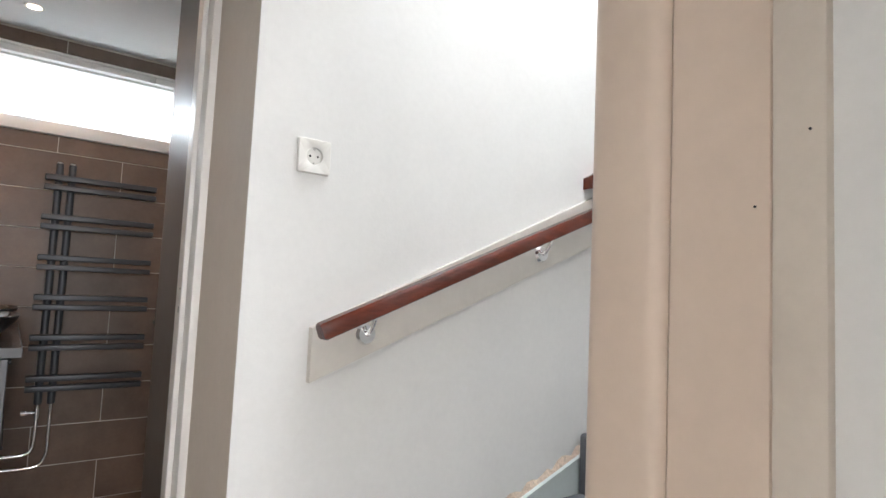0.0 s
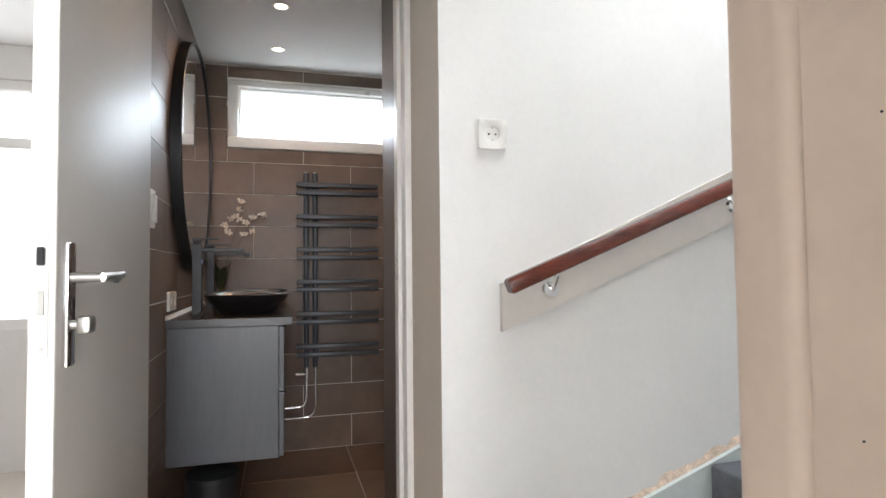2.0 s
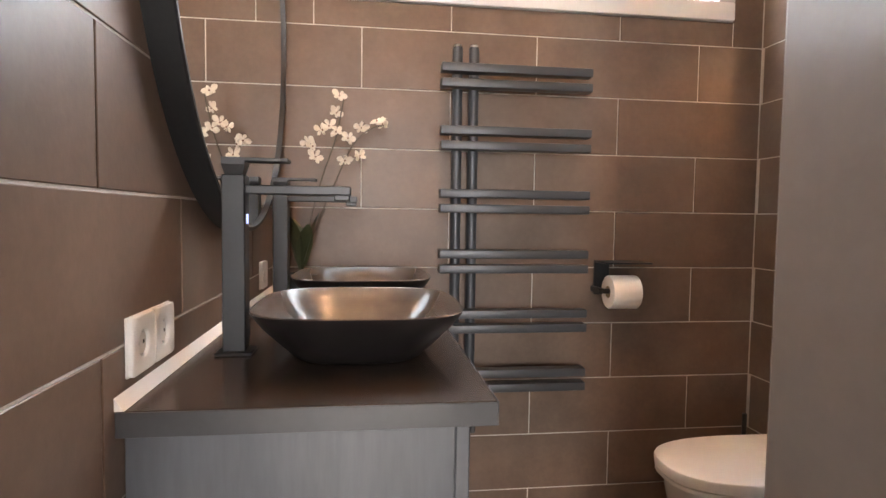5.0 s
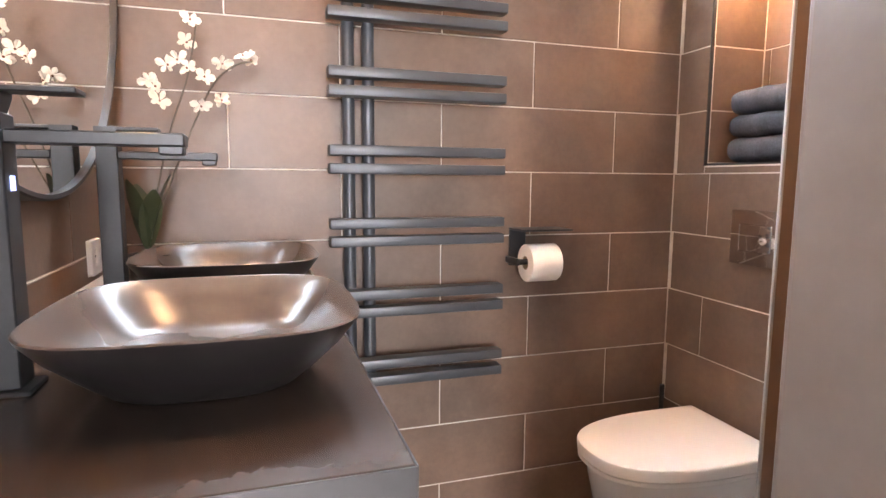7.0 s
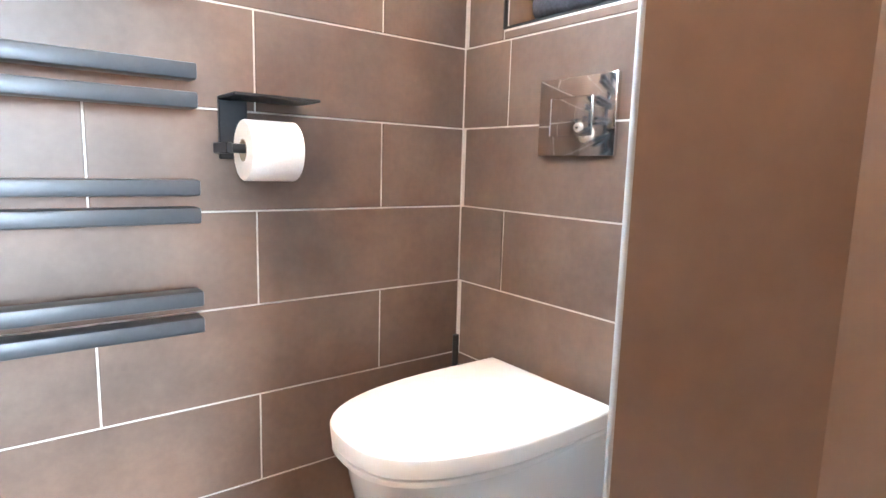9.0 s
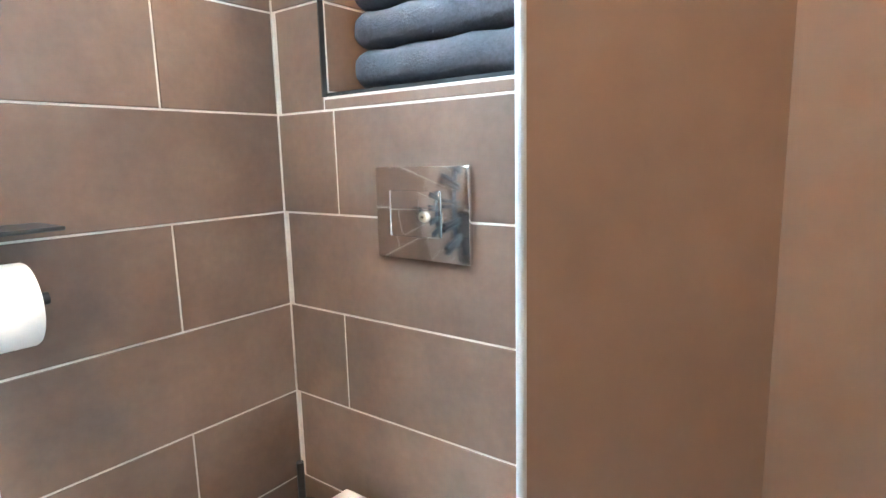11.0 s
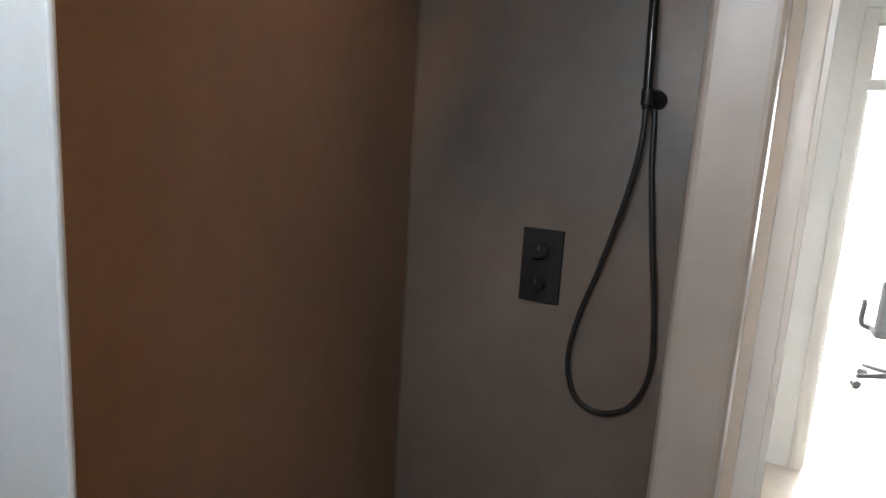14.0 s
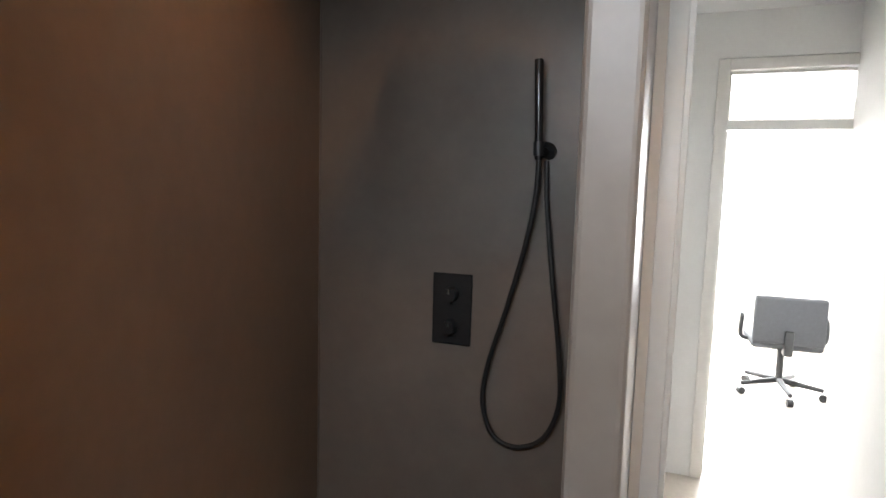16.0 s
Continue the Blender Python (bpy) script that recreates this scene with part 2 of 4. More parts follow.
def tube(points, r, seg=10, bm=None, closed_ends=True):
    """A round pipe along points, smoothed by Catmull-Rom."""
    pts = [Vector(p) for p in points]
    path = []
    for i in range(len(pts) - 1):
        p0, p1, p2, p3 = pts[max(i - 1, 0)], pts[i], pts[i + 1], pts[min(i + 2, len(pts) - 1)]
        for k in range(6):
            u = k / 6
            path.append(0.5 * ((2 * p1) + (p2 - p0) * u + (2 * p0 - 5 * p1 + 4 * p2 - p3) * u * u + (3 * p1 - p0 - 3 * p2 + p3) * u ** 3))
    path.append(pts[-1])
    bm2 = bmesh.new()
    rings, up = [], Vector((0.13, 0.31, 0.94))
    for i, p in enumerate(path):
        t = (path[min(i + 1, len(path) - 1)] - path[max(i - 1, 0)]).normalized()
        s = t.cross(up)
        s = s.normalized() if s.length > 1e-4 else t.orthogonal().normalized()
        up = s.cross(t).normalized()
        rings.append([bm2.verts.new(p + r * (math.cos(2 * math.pi * k / seg) * s + math.sin(2 * math.pi * k / seg) * up)) for k in range(seg)])
    for a, b in zip(rings, rings[1:]):
        for k in range(seg):
            bm2.faces.new((a[k], a[(k + 1) % seg], b[(k + 1) % seg], b[k]))
    if closed_ends:
        bm2.faces.new(rings[0]), bm2.faces.new(rings[-1])
    return join(bm, bm2)


def lathe(profile, seg=32, squash=None, bm=None, at=(0, 0, 0)):
    """Turn a profile of (radius, height) about z."""
    bm2 = bmesh.new()
    rings = []
    for r, z in profile:
        if r < 1e-5:
            rings.append([bm2.verts.new((at[0], at[1], at[2] + z))])
        else:
            rings.append([bm2.verts.new((at[0] + r * math.cos(2 * math.pi * k / seg), at[1] + r * math.sin(2 * math.pi * k / seg), at[2] + z)) for k in range(seg)])
    for a, b in zip(rings, rings[1:]):
        for k in range(seg):
            q = [a[k % len(a)], a[(k + 1) % len(a)], b[(k + 1) % len(b)], b[k % len(b)]]
            q = list(dict.fromkeys(q))
            if len(q) > 2:
                bm2.faces.new(q)
    return join(bm, bm2)


def super_ring(bm, cx, cy, z, a, b, n, seg=48):
    """A ring of verts on a rounded rectangle of half sizes a, b."""
    out = []
    for k in range(seg):
        t = 2 * math.pi * k / seg
        c, s = math.cos(t), math.sin(t)
        out.append(bm.verts.new((cx + a * math.copysign(abs(c) ** (2 / n), c), cy + b * math.copysign(abs(s) ** (2 / n), s), z)))
    return out


def skin(bm, rings, cap_first=False, cap_last=False):
    for a, b in zip(rings, rings[1:]):
        for k in range(len(a)):
            bm.faces.new((a[k], a[(k + 1) % len(a)], b[(k + 1) % len(b)], b[k]))
    if cap_first:
        bm.faces.new(rings[0])
    if cap_last:
        bm.faces.new(rings[-1])
    return bm


def structure(name, bm, material, label=""):
    return tagged(link_mesh(name, bm, material), label, "", "", "structure")


# ---- plan ----
CEIL = 2.41          # bathroom ceiling
XT = 1.735           # tiled wall behind the toilet
XA, YA0, YA1 = 1.345, -0.7885, -0.7815   # free end of the short wall between shower and toilet
YT = -0.702          # end of the tiles behind the toilet
XW, YN = 1.91, -2.160                 # shower west and north walls
XP0, XP1, YP = 0.886, 0.957, -1.208   # partition beside the doorway
YS = -2.32           # stair face of the shower wall
YD0, YD1 = -1.98, -1.87               # bathroom door frame, landing side and bathroom side
YB = -3.80           # landing wall towards the north bedroom
LCEIL = 2.45

# bathroom shell
structure("wall_east", box(-0.10, -0.0022, -1.87, 0.0, 0, CEIL), M_GROUT, "tiled bathroom side wall, grout bed")
bm = box(-0.10, 1.95, 0.0022, 0.26, 0, 1.885)
box(-0.10, 0.130, 0.0022, 0.26, 1.885, CEIL, bm=bm)
box(1.62, 1.95, 0.0022, 0.26, 1.885, CEIL, bm=bm)
box(0.130, 1.62, 0.0022, 0.26, 2.33, CEIL, bm=bm)
structure("wall_south", bm, M_GROUT, "tiled outside wall with a high window opening")
bm = box(XT + 0.0022, 1.95, YT, 0.0022, 0, 1.225)
box(XT + 0.0022, 1.95, -0.140, 0.0022, 1.225, CEIL, bm=bm)
box(XT + 0.0022, 1.95, YT, -0.660, 1.225, CEIL, bm=bm)
box(XT + 0.0022, 1.95, -0.660, -0.140, 1.88, CEIL, bm=bm)
structure("wall_toilet", bm, M_GROUT, "boxed-in tiled wall behind the toilet with a niche")
structure("niche_back", box(1.952, 1.99, YT, 0.010, 0, CEIL), M_GROUT, "back of the towel niche")


def prism(corners, z0, z1):
    bm = bmesh.new()
    lo = [bm.verts.new((x, y, z0)) for x, y in corners]
    hi = [bm.verts.new((x, y, z1)) for x, y in corners]
    return skin(bm, [lo, hi], True, True)


XB, YB1 = 1.61, -0.925   # inner corner of the shower
structure("wall_short", prism([(XA, YA0), (XB, YB1), (1.95, YB1), (1.95, YT), (XT, YT - 0.004), (XA, YA1 - 0.004)], 0, CEIL), M_CEMENT, "wedge-shaped microcement wall between shower and toilet")
structure("wall_short_south", prism([(XA - 0.001, YA1 - 0.0035), (XT, YT - 0.0035), (XT - 0.001, YT), (XA - 0.001, YA1)], 0, CEIL), M_EDGE, "pale grey painted toilet side of the short wall")
structure("trim_short_wall_end", cyl((XA - 0.001, (YA0 + YA1) / 2, 0), (XA - 0.001, (YA0 + YA1) / 2, CEIL), 0.0042, seg=12), M_EDGE, "pale corner bead on the end of the short wall")
structure("wall_shower_west", prism([(XB, YB1), (XW, YN), (XW, YN - 0.05), (2.04, YN - 0.05), (2.04, YB1)], 0, CEIL), M_CEMENT, "brown microcement shower wall")
structure("trim_shower_corner", cyl((XW - 0.003, YN + 0.003, 0), (XW - 0.003, YN + 0.003, CEIL), 0.0035, seg=8), mat("grey_sealant", (0.16, 0.13, 0.11), 0.45), "grey sealant bead in the shower corner")
structure("wall_shower_north", box(XP1, XW, YS + 0.004, YN, 0, CEIL), M_CEMENT_DAYLIT, "microcement shower wall, daylight greying in its colour")
structure("wall_stair_south", box(XP0, 2.05, YS, YS + 0.004, 0, 4.0), M_PLASTER, "white plastered wall beside the stairs")
structure("partition_wall", box(XP0, XP1, YS + 0.004, YP, 0, CEIL, 0.010, 3), M_CEMENT_DAYLIT, "thin microcement partition beside the doorway, daylight greying in its colour")
structure("wall_door_return", box(0.8622, XP0 - 0.0005, YD0 + 0.0045, YD1, 0, CEIL), M_REVEAL, "narrow cream return between partition and door frame")
structure("wall_jog", box(0.842, XP0, YS, YD0 + 0.004, 0, LCEIL + 1.5), M_REVEAL, "cream return beside the bathroom door")
structure("trim_jog_corner", box(0.838, XP0, YS - 0.003, YS, 0, LCEIL + 1.5), M_PLASTER, "white plastered wall corner")
structure("ceiling_bathroom", box(-0.10, 1.99, YN - 0.15, 0.26, CEIL, CEIL + 0.08), M_CEIL, "white bathroom ceiling")
structure("floor_bathroom", box(-0.10, 1.99, -1.98, 0.02, -0.06, -0.0035), M_GROUT, "grouted tile floor")
structure("floor_shower", box(XP0, XW, YN, -1.98, -0.06, -0.004), M_CEMENT, "brown microcement shower floor")

# ---- landing ----
structure("floor_landing", box(-0.30, 1.05, YB - 0.10, YD0, -0.06, 0.0), M_LAMINATE, "pale laminate landing floor")
structure("ceiling_landing", box(-0.30, 1.05, YB - 0.10, YD1, LCEIL, LCEIL + 0.08), M_CEIL, "white landing ceiling")
bm = box(-0.10, 0.0, -2.02, YD1, 0, LCEIL)
box(-0.10, 0.0, YB, -2.78, 0, LCEIL, bm=bm)
box(-0.10, 0.0, -2.78, -2.02, 2.06, LCEIL, bm=bm)
structure("wall_landing_east", bm, M_PLASTER, "white landing wall with a bedroom doorway")
bm = box(0.60, 1.15, YB - 0.10, YB, 0, LCEIL)
box(-0.30, 0.60, YB - 0.10, YB, 2.22, LCEIL, bm=bm)
box(-0.30, -0.11, YB - 0.10, YB, 0, 2.22, bm=bm)
structure("wall_landing_north", bm, M_PLASTER, "white landing wall with the bedroom doorway")
structure("wall_landing_west", box(1.062, 1.15, YB, -3.30, 0, 4.0), M_PLASTER, "white wall closing off the stairs")
structure("wall_stair_head", box(1.062, 1.15, -3.30, YS, 2.5, 4.0), M_PLASTER, "wall above the stair opening")
structure("wall_stair_west", box(2.05, 2.15, -3.9, YS + 0.1, 0, 4.0), M_PLASTER, "white outer wall of the stairwell")
structure("wall_stair_north", box(1.15, 2.05, -3.9, -3.8, 0, 4.0), M_PLASTER, "white end wall of the stairwell")
# unseen ceiling, with an assumed gap that lets sky light in
bm = box(1.062, 2.15, -3.9, -3.42, 4.0, 4.08)
box(1.062, 2.15, -2.6, YS, 4.0, 4.08, bm=bm)
structure("ceiling_stairwell", bm, M_CEIL, "ceiling of the stairwell round an assumed opening")


def door_frame(name, x0, x1, y0, y1, z1, w, material, stop, label):
    """A frame of two jambs and a head round an opening from x0 to x1; stop is the y range that stands proud."""
    top = tagged(new(name), label, "", "", "structure")
    for n, a, b in (("jamb", x0 - w, x0), ("jamb", x1, x1 + w)):
        part(n, box(a, b, y0, y1, 0, z1 + w, 0.003, 2), material, top)
    part("head", box(x0, x1, y0, y1, z1, z1 + w, 0.003, 2), material, top)
    d = 0.014
    part("stop", box(x0, x0 + d, stop[0], stop[1], 0, z1 - d, 0.002), material, top)
    part("stop", box(x1 - d, x1, stop[0], stop[1], 0, z1 - d, 0.002), material, top)
    part("stop", box(x0, x1, stop[0], stop[1], z1 - d, z1, 0.002), material, top)
    return top


door_1 = door_frame("door_frame_bathroom", 0.060, 0.822, YD0, YD1, 2.045, 0.040, M_FRAME, (-1.925, YD1 - 0.003), "white-painted bathroom door frame with worn strike slots")
part("strike_slot", box(0.8072, 0.8084, -1.914, -1.910, 1.143, 1.149), M_BLACK, door_1)
part("strike_slot", box(0.8072, 0.8084, -1.912, -1.908, 1.083, 1.099), M_BLACK, door_1)
for a, b in ((0.0, 0.060), (0.822, 0.862)):
    part("transom_post", box(a, b, YD0 + 0.004, YD1 - 0.004, 2.086, LCEIL, 0.003, 2), M_FRAME, door_1)
part("transom_head", box(0.060, 0.822, YD0 + 0.004, YD1 - 0.004, 2.395, LCEIL, 0.003, 2), M_FRAME, door_1)
part("transom_pane", box(0.060, 0.822, -1.930, -1.924, 2.086, 2.395), M_PATTERNED, door_1, "patterned glass above the door")
door_2 = door_frame("door_frame_north", -0.07, 0.548, YB - 0.11, YB + 0.012, 2.16, 0.055, M_FRAME, (YB - 0.09, YB - 0.04), "white-painted bedroom door frame with a transom light")
part("transom_bar", box(-0.07, 0.548, YB - 0.10, YB + 0.006, 1.86, 1.91, 0.003), M_FRAME, door_2)
part("pane", box(-0.07, 0.548, YB - 0.060, YB - 0.054, 1.91, 2.15), M_GLASS, door_2)

# frame of the opening to the stairs, in the plane of the landing's west side
top = tagged(new("door_frame_stairs"), "beige-varnished frame beside the stair opening", "", "", "structure")
part("post", box(1.045, 1.15, -3.185, -3.065, 0, LCEIL + 0.05, 0.030, 7), M_BEIGE, top)
part("panel", box(1.054, 1.15, -3.300, -3.185, 0, LCEIL + 0.05, 0.003), M_BEIGE, top)
part("trim", box(1.048, 1.15, -3.352, -3.300, 0, LCEIL + 0.05, 0.006, 2), M_REVEAL, top)
for hy, hz in ((-3.283, 1.273), (-3.337, 1.344), (-3.250, 0.919)):
    part("nail_hole", cyl((1.0465 if hy < -3.3 else 1.0525, hy, hz), (1.062, hy, hz), 0.0014, seg=10), M_BLACK, top)


def bathroom_door():
    d = thing("bathroom_door", (0.06, -1.965, 0), "greige-painted door standing wide open against the landing wall", "door")
    x0, x1, y0, y1 = 0.053, 0.094, -2.662, -1.968
    part("leaf", box(x0, x1, y0, y1, 0.012, 2.035, 0.003, 2), M_DOOR, d)
    part("lipping", box(x0 + 0.002, x1 - 0.002, y0 - 0.0015, y0 + 0.001, 0.014, 2.033), M_FRAME, d, "white-painted door edge")
    part("lock_forend", box(0.0635, 0.0835, y0 - 0.0035, y0 - 0.001, 0.975, 1.205, 0.0012), mat("satin_nickel", (0.74, 0.73, 0.70), 0.5, 0.4), d, "steel lock forend with rounded ends")
    part("latch_bolt", box(0.068, 0.079, y0 - 0.012, y0 - 0.003, 1.125, 1.155, 0.002), M_BLACK, d)
    part("dead_bolt", box(0.069, 0.078, y0 - 0.006, y0 - 0.003, 1.045, 1.085, 0.001), M_STEEL, d)
    for z in (0.99, 1.19):
        part("screw", cyl((0.0735, y0 - 0.005, z), (0.0735, y0 - 0.003, z), 0.004, seg=12), M_STEEL, d)
    plate = part("backplate", box(x1, x1 + 0.010, -2.640, -2.603, 0.955, 1.165, 0.003, 2), M_CHROME, d, "chrome door backplate")
    lever = bmesh.new()
    secs = [(-2.622, 0.0095, 0.0095, 0), (-2.60, 0.009, 0.009, 0), (-2.545, 0.009, 0.008, 0.001), (-2.52, 0.011, 0.008, -0.001), (-2.50, 0.008, 0.006, 0.003), (-2.47, 0.006, 0.005, 0.005)]
    rings = []
    for y, hz, hx, dz in secs:
        ring = []
        for k in range(12):
            t = 2 * math.pi * k / 12
            ring.append(lever.verts.new((x1 + 0.052 + hx * math.cos(t), y, 1.105 + dz + hz * math.sin(t))))
        rings.append(ring)
    skin(lever, rings, True, True)
    cyl((x1 + 0.008, -2.620, 1.105), (x1 + 0.054, -2.620, 1.105), 0.009, bm=lever)
    part("lever", lever, M_STEEL, plate, "brushed lever handle")
    knob = cyl((x1 + 0.008, -2.620, 1.025), (x1 + 0.022, -2.620, 1.025), 0.008)
    box(x1 + 0.020, x1 + 0.042, -2.638, -2.602, 1.010, 1.040, 0.006, 2, bm=knob)
    part("thumb_turn", knob, M_STEEL, plate, "square thumb turn")
    for z in (0.25, 1.05, 1.80):
        part("hinge", cyl((0.074, -1.964, z), (0.074, -1.964, z + 0.09), 0.007), M_STEEL, d)
    return d


bathroom_door()


def wall_plate(name, place, rz, gangs, kind_of, label, vertical=False):
    """A surface plate on a wall; its face looks along local +y after the turn."""
    d = thing(name, (0, 0, 0), label, "socket" if kind_of == "socket" else "switch")
    n = gangs
    w, h = (0.081, 0.081 * n) if vertical else (0.081 * n, 0.081)
    part("frame", box(-w / 2, w / 2, 0, 0.0045 if kind_of == "socket" else 0.011, -h / 2, h / 2, 0.0015), M_PLASTIC, d)
    for k in range(n):
        o = (k - (n - 1) / 2) * 0.081
        cx, cz = (0, o) if vertical else (o, 0)
        if kind_of == "socket":
            ins = bmesh.new()
            rings = [super_ring(ins, 0, 0, y, r, r, e) for r, y, e in ((0.0400, 0.004, 14), (0.0400, 0.0095, 14), (0.0385, 0.0110, 12), (0.0212, 0.0110, 2), (0.0198, 0.0098, 2), (0.0190, 0.0055, 2))]
            skin(ins, rings, False, True)
            bmesh.ops.transform(ins, matrix=Matrix.Translation((cx, 0, cz)) @ Matrix.Rotation(radians(-90), 4, "X"), verts=ins.verts[:])
            insert = part("insert", ins, M_PLASTIC, d)
            for sx in (-0.0095, 0.0095):
                part("pin_hole", cyl((cx + sx, 0.0050, cz), (cx + sx, 0.0060, cz), 0.0028, seg=10), M_BLACK, insert)
            for sz in (-0.0165, 0.0165):
                part("earth_clip", box(cx - 0.002, cx + 0.002, 0.0050, 0.0090, cz + sz - 0.002, cz + sz + 0.002), M_STEEL, insert)
        else:
            part("rocker", box(cx - 0.027, cx + 0.027, 0.010, 0.018, cz - 0.034, cz + 0.034, 0.003, 2), M_PLASTIC, d)
    d.matrix_basis = Matrix.Translation(place) @ Matrix.Rotation(radians(rz), 4, "Z")
    return d


wall_plate("wall_socket", (0.983, YS, 1.470), 180, 1, "socket", "white single socket on the white stair wall")


def handrail():
    d = thing("handrail", (1.05, YS, 1.05), "red-brown varnished wooden handrail rising along the stair wall", "handrail")
    a, b = Vector((1.000, -2.378, 1.068)), Vector((2.03, -2.378, 1.478))
    u = (b - a).normalized()
    v = Vector((-u.z, 0, u.x))
    bm = bmesh.new()
    rings = []
    prof = [(-0.020, -0.017), (-0.020, 0.010), (-0.013, 0.019), (0.013, 0.019), (0.020, 0.010), (0.020, -0.017), (0.012, -0.021), (-0.012, -0.021)]
    for s, sc in ((0.0, 0.82), (0.006, 1.0), (0.30, 1.0), (0.62, 1.0), ((b - a).length, 1.0)):
        rings.append([bm.verts.new(a + s * u + sc * (py * Vector((0, 1, 0)) + pz * v)) for py, pz in prof])
    skin(bm, rings, True, True)
    part("rail", bm, M_MAHOGANY, d)
    board = bmesh.new()
    c = [(1.000, 0.950), (1.000, 1.075), (2.04, 1.530), (2.04, 1.365)]
    f = [board.verts.new((x, YS - 0.018, z)) for x, z in c]
    g = [board.verts.new((x, YS, z)) for x, z in c]
    skin(board, [f, g], True, True)
    part("backing_board", board, mat("cream_board_paint", (0.66, 0.62, 0.565), 0.4, 0, 0.04, 5, 0.02, 40), d, "cream-painted backing board", False)
    for s in (0.15, 0.80):
        p = a + s * u
        br = cyl((p.x, YS - 0.018, p.z - 0.064), (p.x, YS - 0.026, p.z - 0.064), 0.027, 0.022, 24, None)
        tube([(p.x, YS - 0.012, p.z - 0.064), (p.x, -2.355, p.z - 0.060), (p.x, -2.376, p.z - 0.030), (p.x, -2.378, p.z - 0.018)], 0.006, bm=br)
        part("bracket", br, M_CHROME, d, "chrome rosette bracket")
    return d


handrail()


def upper_rail():
    bm = bmesh.new()
    rings = []
    for p in ((2.045, -2.36, 1.60), (2.00, -2.36, 1.577), (1.955, -2.36, 1.553)):
        rings.append([bm.verts.new((p[0], p[1] + y, p[2] + z)) for y, z in ((-0.02, -0.02), (-0.02, 0.018), (0.0, 0.026), (0.04, 0.018), (0.04, -0.02))])
    skin(bm, rings, True, True)
    solid("handrail_end", bm, M_MAHOGANY, "short red-brown end of a second handrail at the stair wall", "handrail")


upper_rail()


def stairs():
    d = thing("attic_stairs", (1.6, -2.7, 0), "winding stairs with grey carpet and a pale painted stringer", "stairs")
    for x0, z1 in ((1.12, 0.185), (1.27, 0.37), (1.62, 0.555), (1.93, 0.74)):
        part("step", box(x0, 2.045, -3.02, YS - 0.03, 0, z1, 0.012, 3), M_CARPET, d)
    bm = bmesh.new()
    f = [bm.verts.new((x, YS - 0.026, z)) for x, z in ((1.15, 0.0), (1.15, 0.385), (2.04, 0.695), (2.04, 0.0))]
    g = [bm.verts.new((v.co.x, YS - 0.002, v.co.z)) for v in f]
    skin(bm, [f, g], True, True)
    part("stringer", bm, M_STRINGER, d, "pale green-white stringer", False)
    rnd = random.Random(4)
    bm = bmesh.new()
    lo, hi = [], []
    for k in range(41):
        x = 1.15 + 0.0222 * k
        z = 0.385 + (x - 1.15) * 0.348
        w = 0.010 + 0.012 * abs(math.sin(k * 0.9)) + rnd.uniform(-0.008, 0.008)
        lo.append(bm.verts.new((x, YS - 0.012, z)))
        hi.append(bm.verts.new((x, YS - 0.003, z + w)))
    for k in range(40):
        bm.faces.new((lo[k], lo[k + 1], hi[k + 1], hi[k]))
    part("plaster_edge", bm, M_RAWPLASTER, d, "ragged broken plaster edge")
    return d


stairs()

# ---- bedrooms seen through doors ----
structure("floor_north_bedroom", box(-0.95, 1.95, -7.4, YB - 0.10, -0.06, 0.0), M_LAMINATE, "pale laminate bedroom floor")
structure("ceiling_north_bedroom", box(-0.95, 1.95, -7.4, YB - 0.10, LCEIL + 0.02, LCEIL + 0.1), M_CEIL, "white bedroom ceiling")
structure("wall_north_bedroom_east", box(-1.05, -0.95, -7.4, YB - 0.1, 0, LCEIL + 0.1), M_PLASTER, "white bedroom wall")
structure("wall_north_bedroom_west", box(1.95, 2.05, -7.4, YB - 0.1, 0, LCEIL + 0.1), M_PLASTER, "white bedroom wall")
bm = box(-0.95, 1.95, -7.5, -7.4, 0, 0.75)
box(-0.95, 1.95, -7.5, -7.4, 2.30, LCEIL + 0.1, bm=bm)
box(-0.95, -0.80, -7.5, -7.4, 0.75, 2.30, bm=bm)
box(1.55, 1.95, -7.5, -7.4, 0.75, 2.30, bm=bm)
structure("wall_north_bedroom_outside", bm, M_PLASTER, "white outside wall with a wide window")
bm = box(-0.95, -0.30, YB - 0.102, YB - 0.1, 0, LCEIL)
structure("wall_north_bedroom_south", bm, M_PLASTER, "white bedroom wall")
w1 = tagged(new("window_1"), "white-framed wide bedroom window", "", "", "structure")
part("window_frame", box(-0.80, 1.55, -7.46, -7.40, 0.75, 0.82, 0.004), M_PVC, w1)
part("window_frame", box(-0.80, 1.55, -7.46, -7.40, 2.23, 2.30, 0.004), M_PVC, w1)
for x in (-0.80, 0.34, 1.48):
    part("window_frame", box(x, x + 0.07, -7.46, -7.40, 0.82, 2.23, 0.004), M_PVC, w1)
pane = part("pane", box(-0.73, 1.48, -7.434, -7.428, 0.82, 2.23), M_GLASS, w1)
pane.visible_shadow = False
structure("backdrop_north", box(-6, 7, -14.1, -14.0, -3, 9), M_BRIGHT, "bright overcast sky outside")
structure("backdrop_south", box(-7, 7, 7.0, 7.1, -3, 9), M_BRIGHT, "bright overcast sky outside")
structure("floor_south_bedroom", box(-3.7, -0.1, -2.85, 0.1, -0.06, 0.0), M_LAMINATE, "pale laminate bedroom floor")
structure("ceiling_south_bedroom", box(-3.7, -0.1, -2.85, 0.1, LCEIL, LCEIL + 0.08), M_CEIL, "white bedroom ceiling")
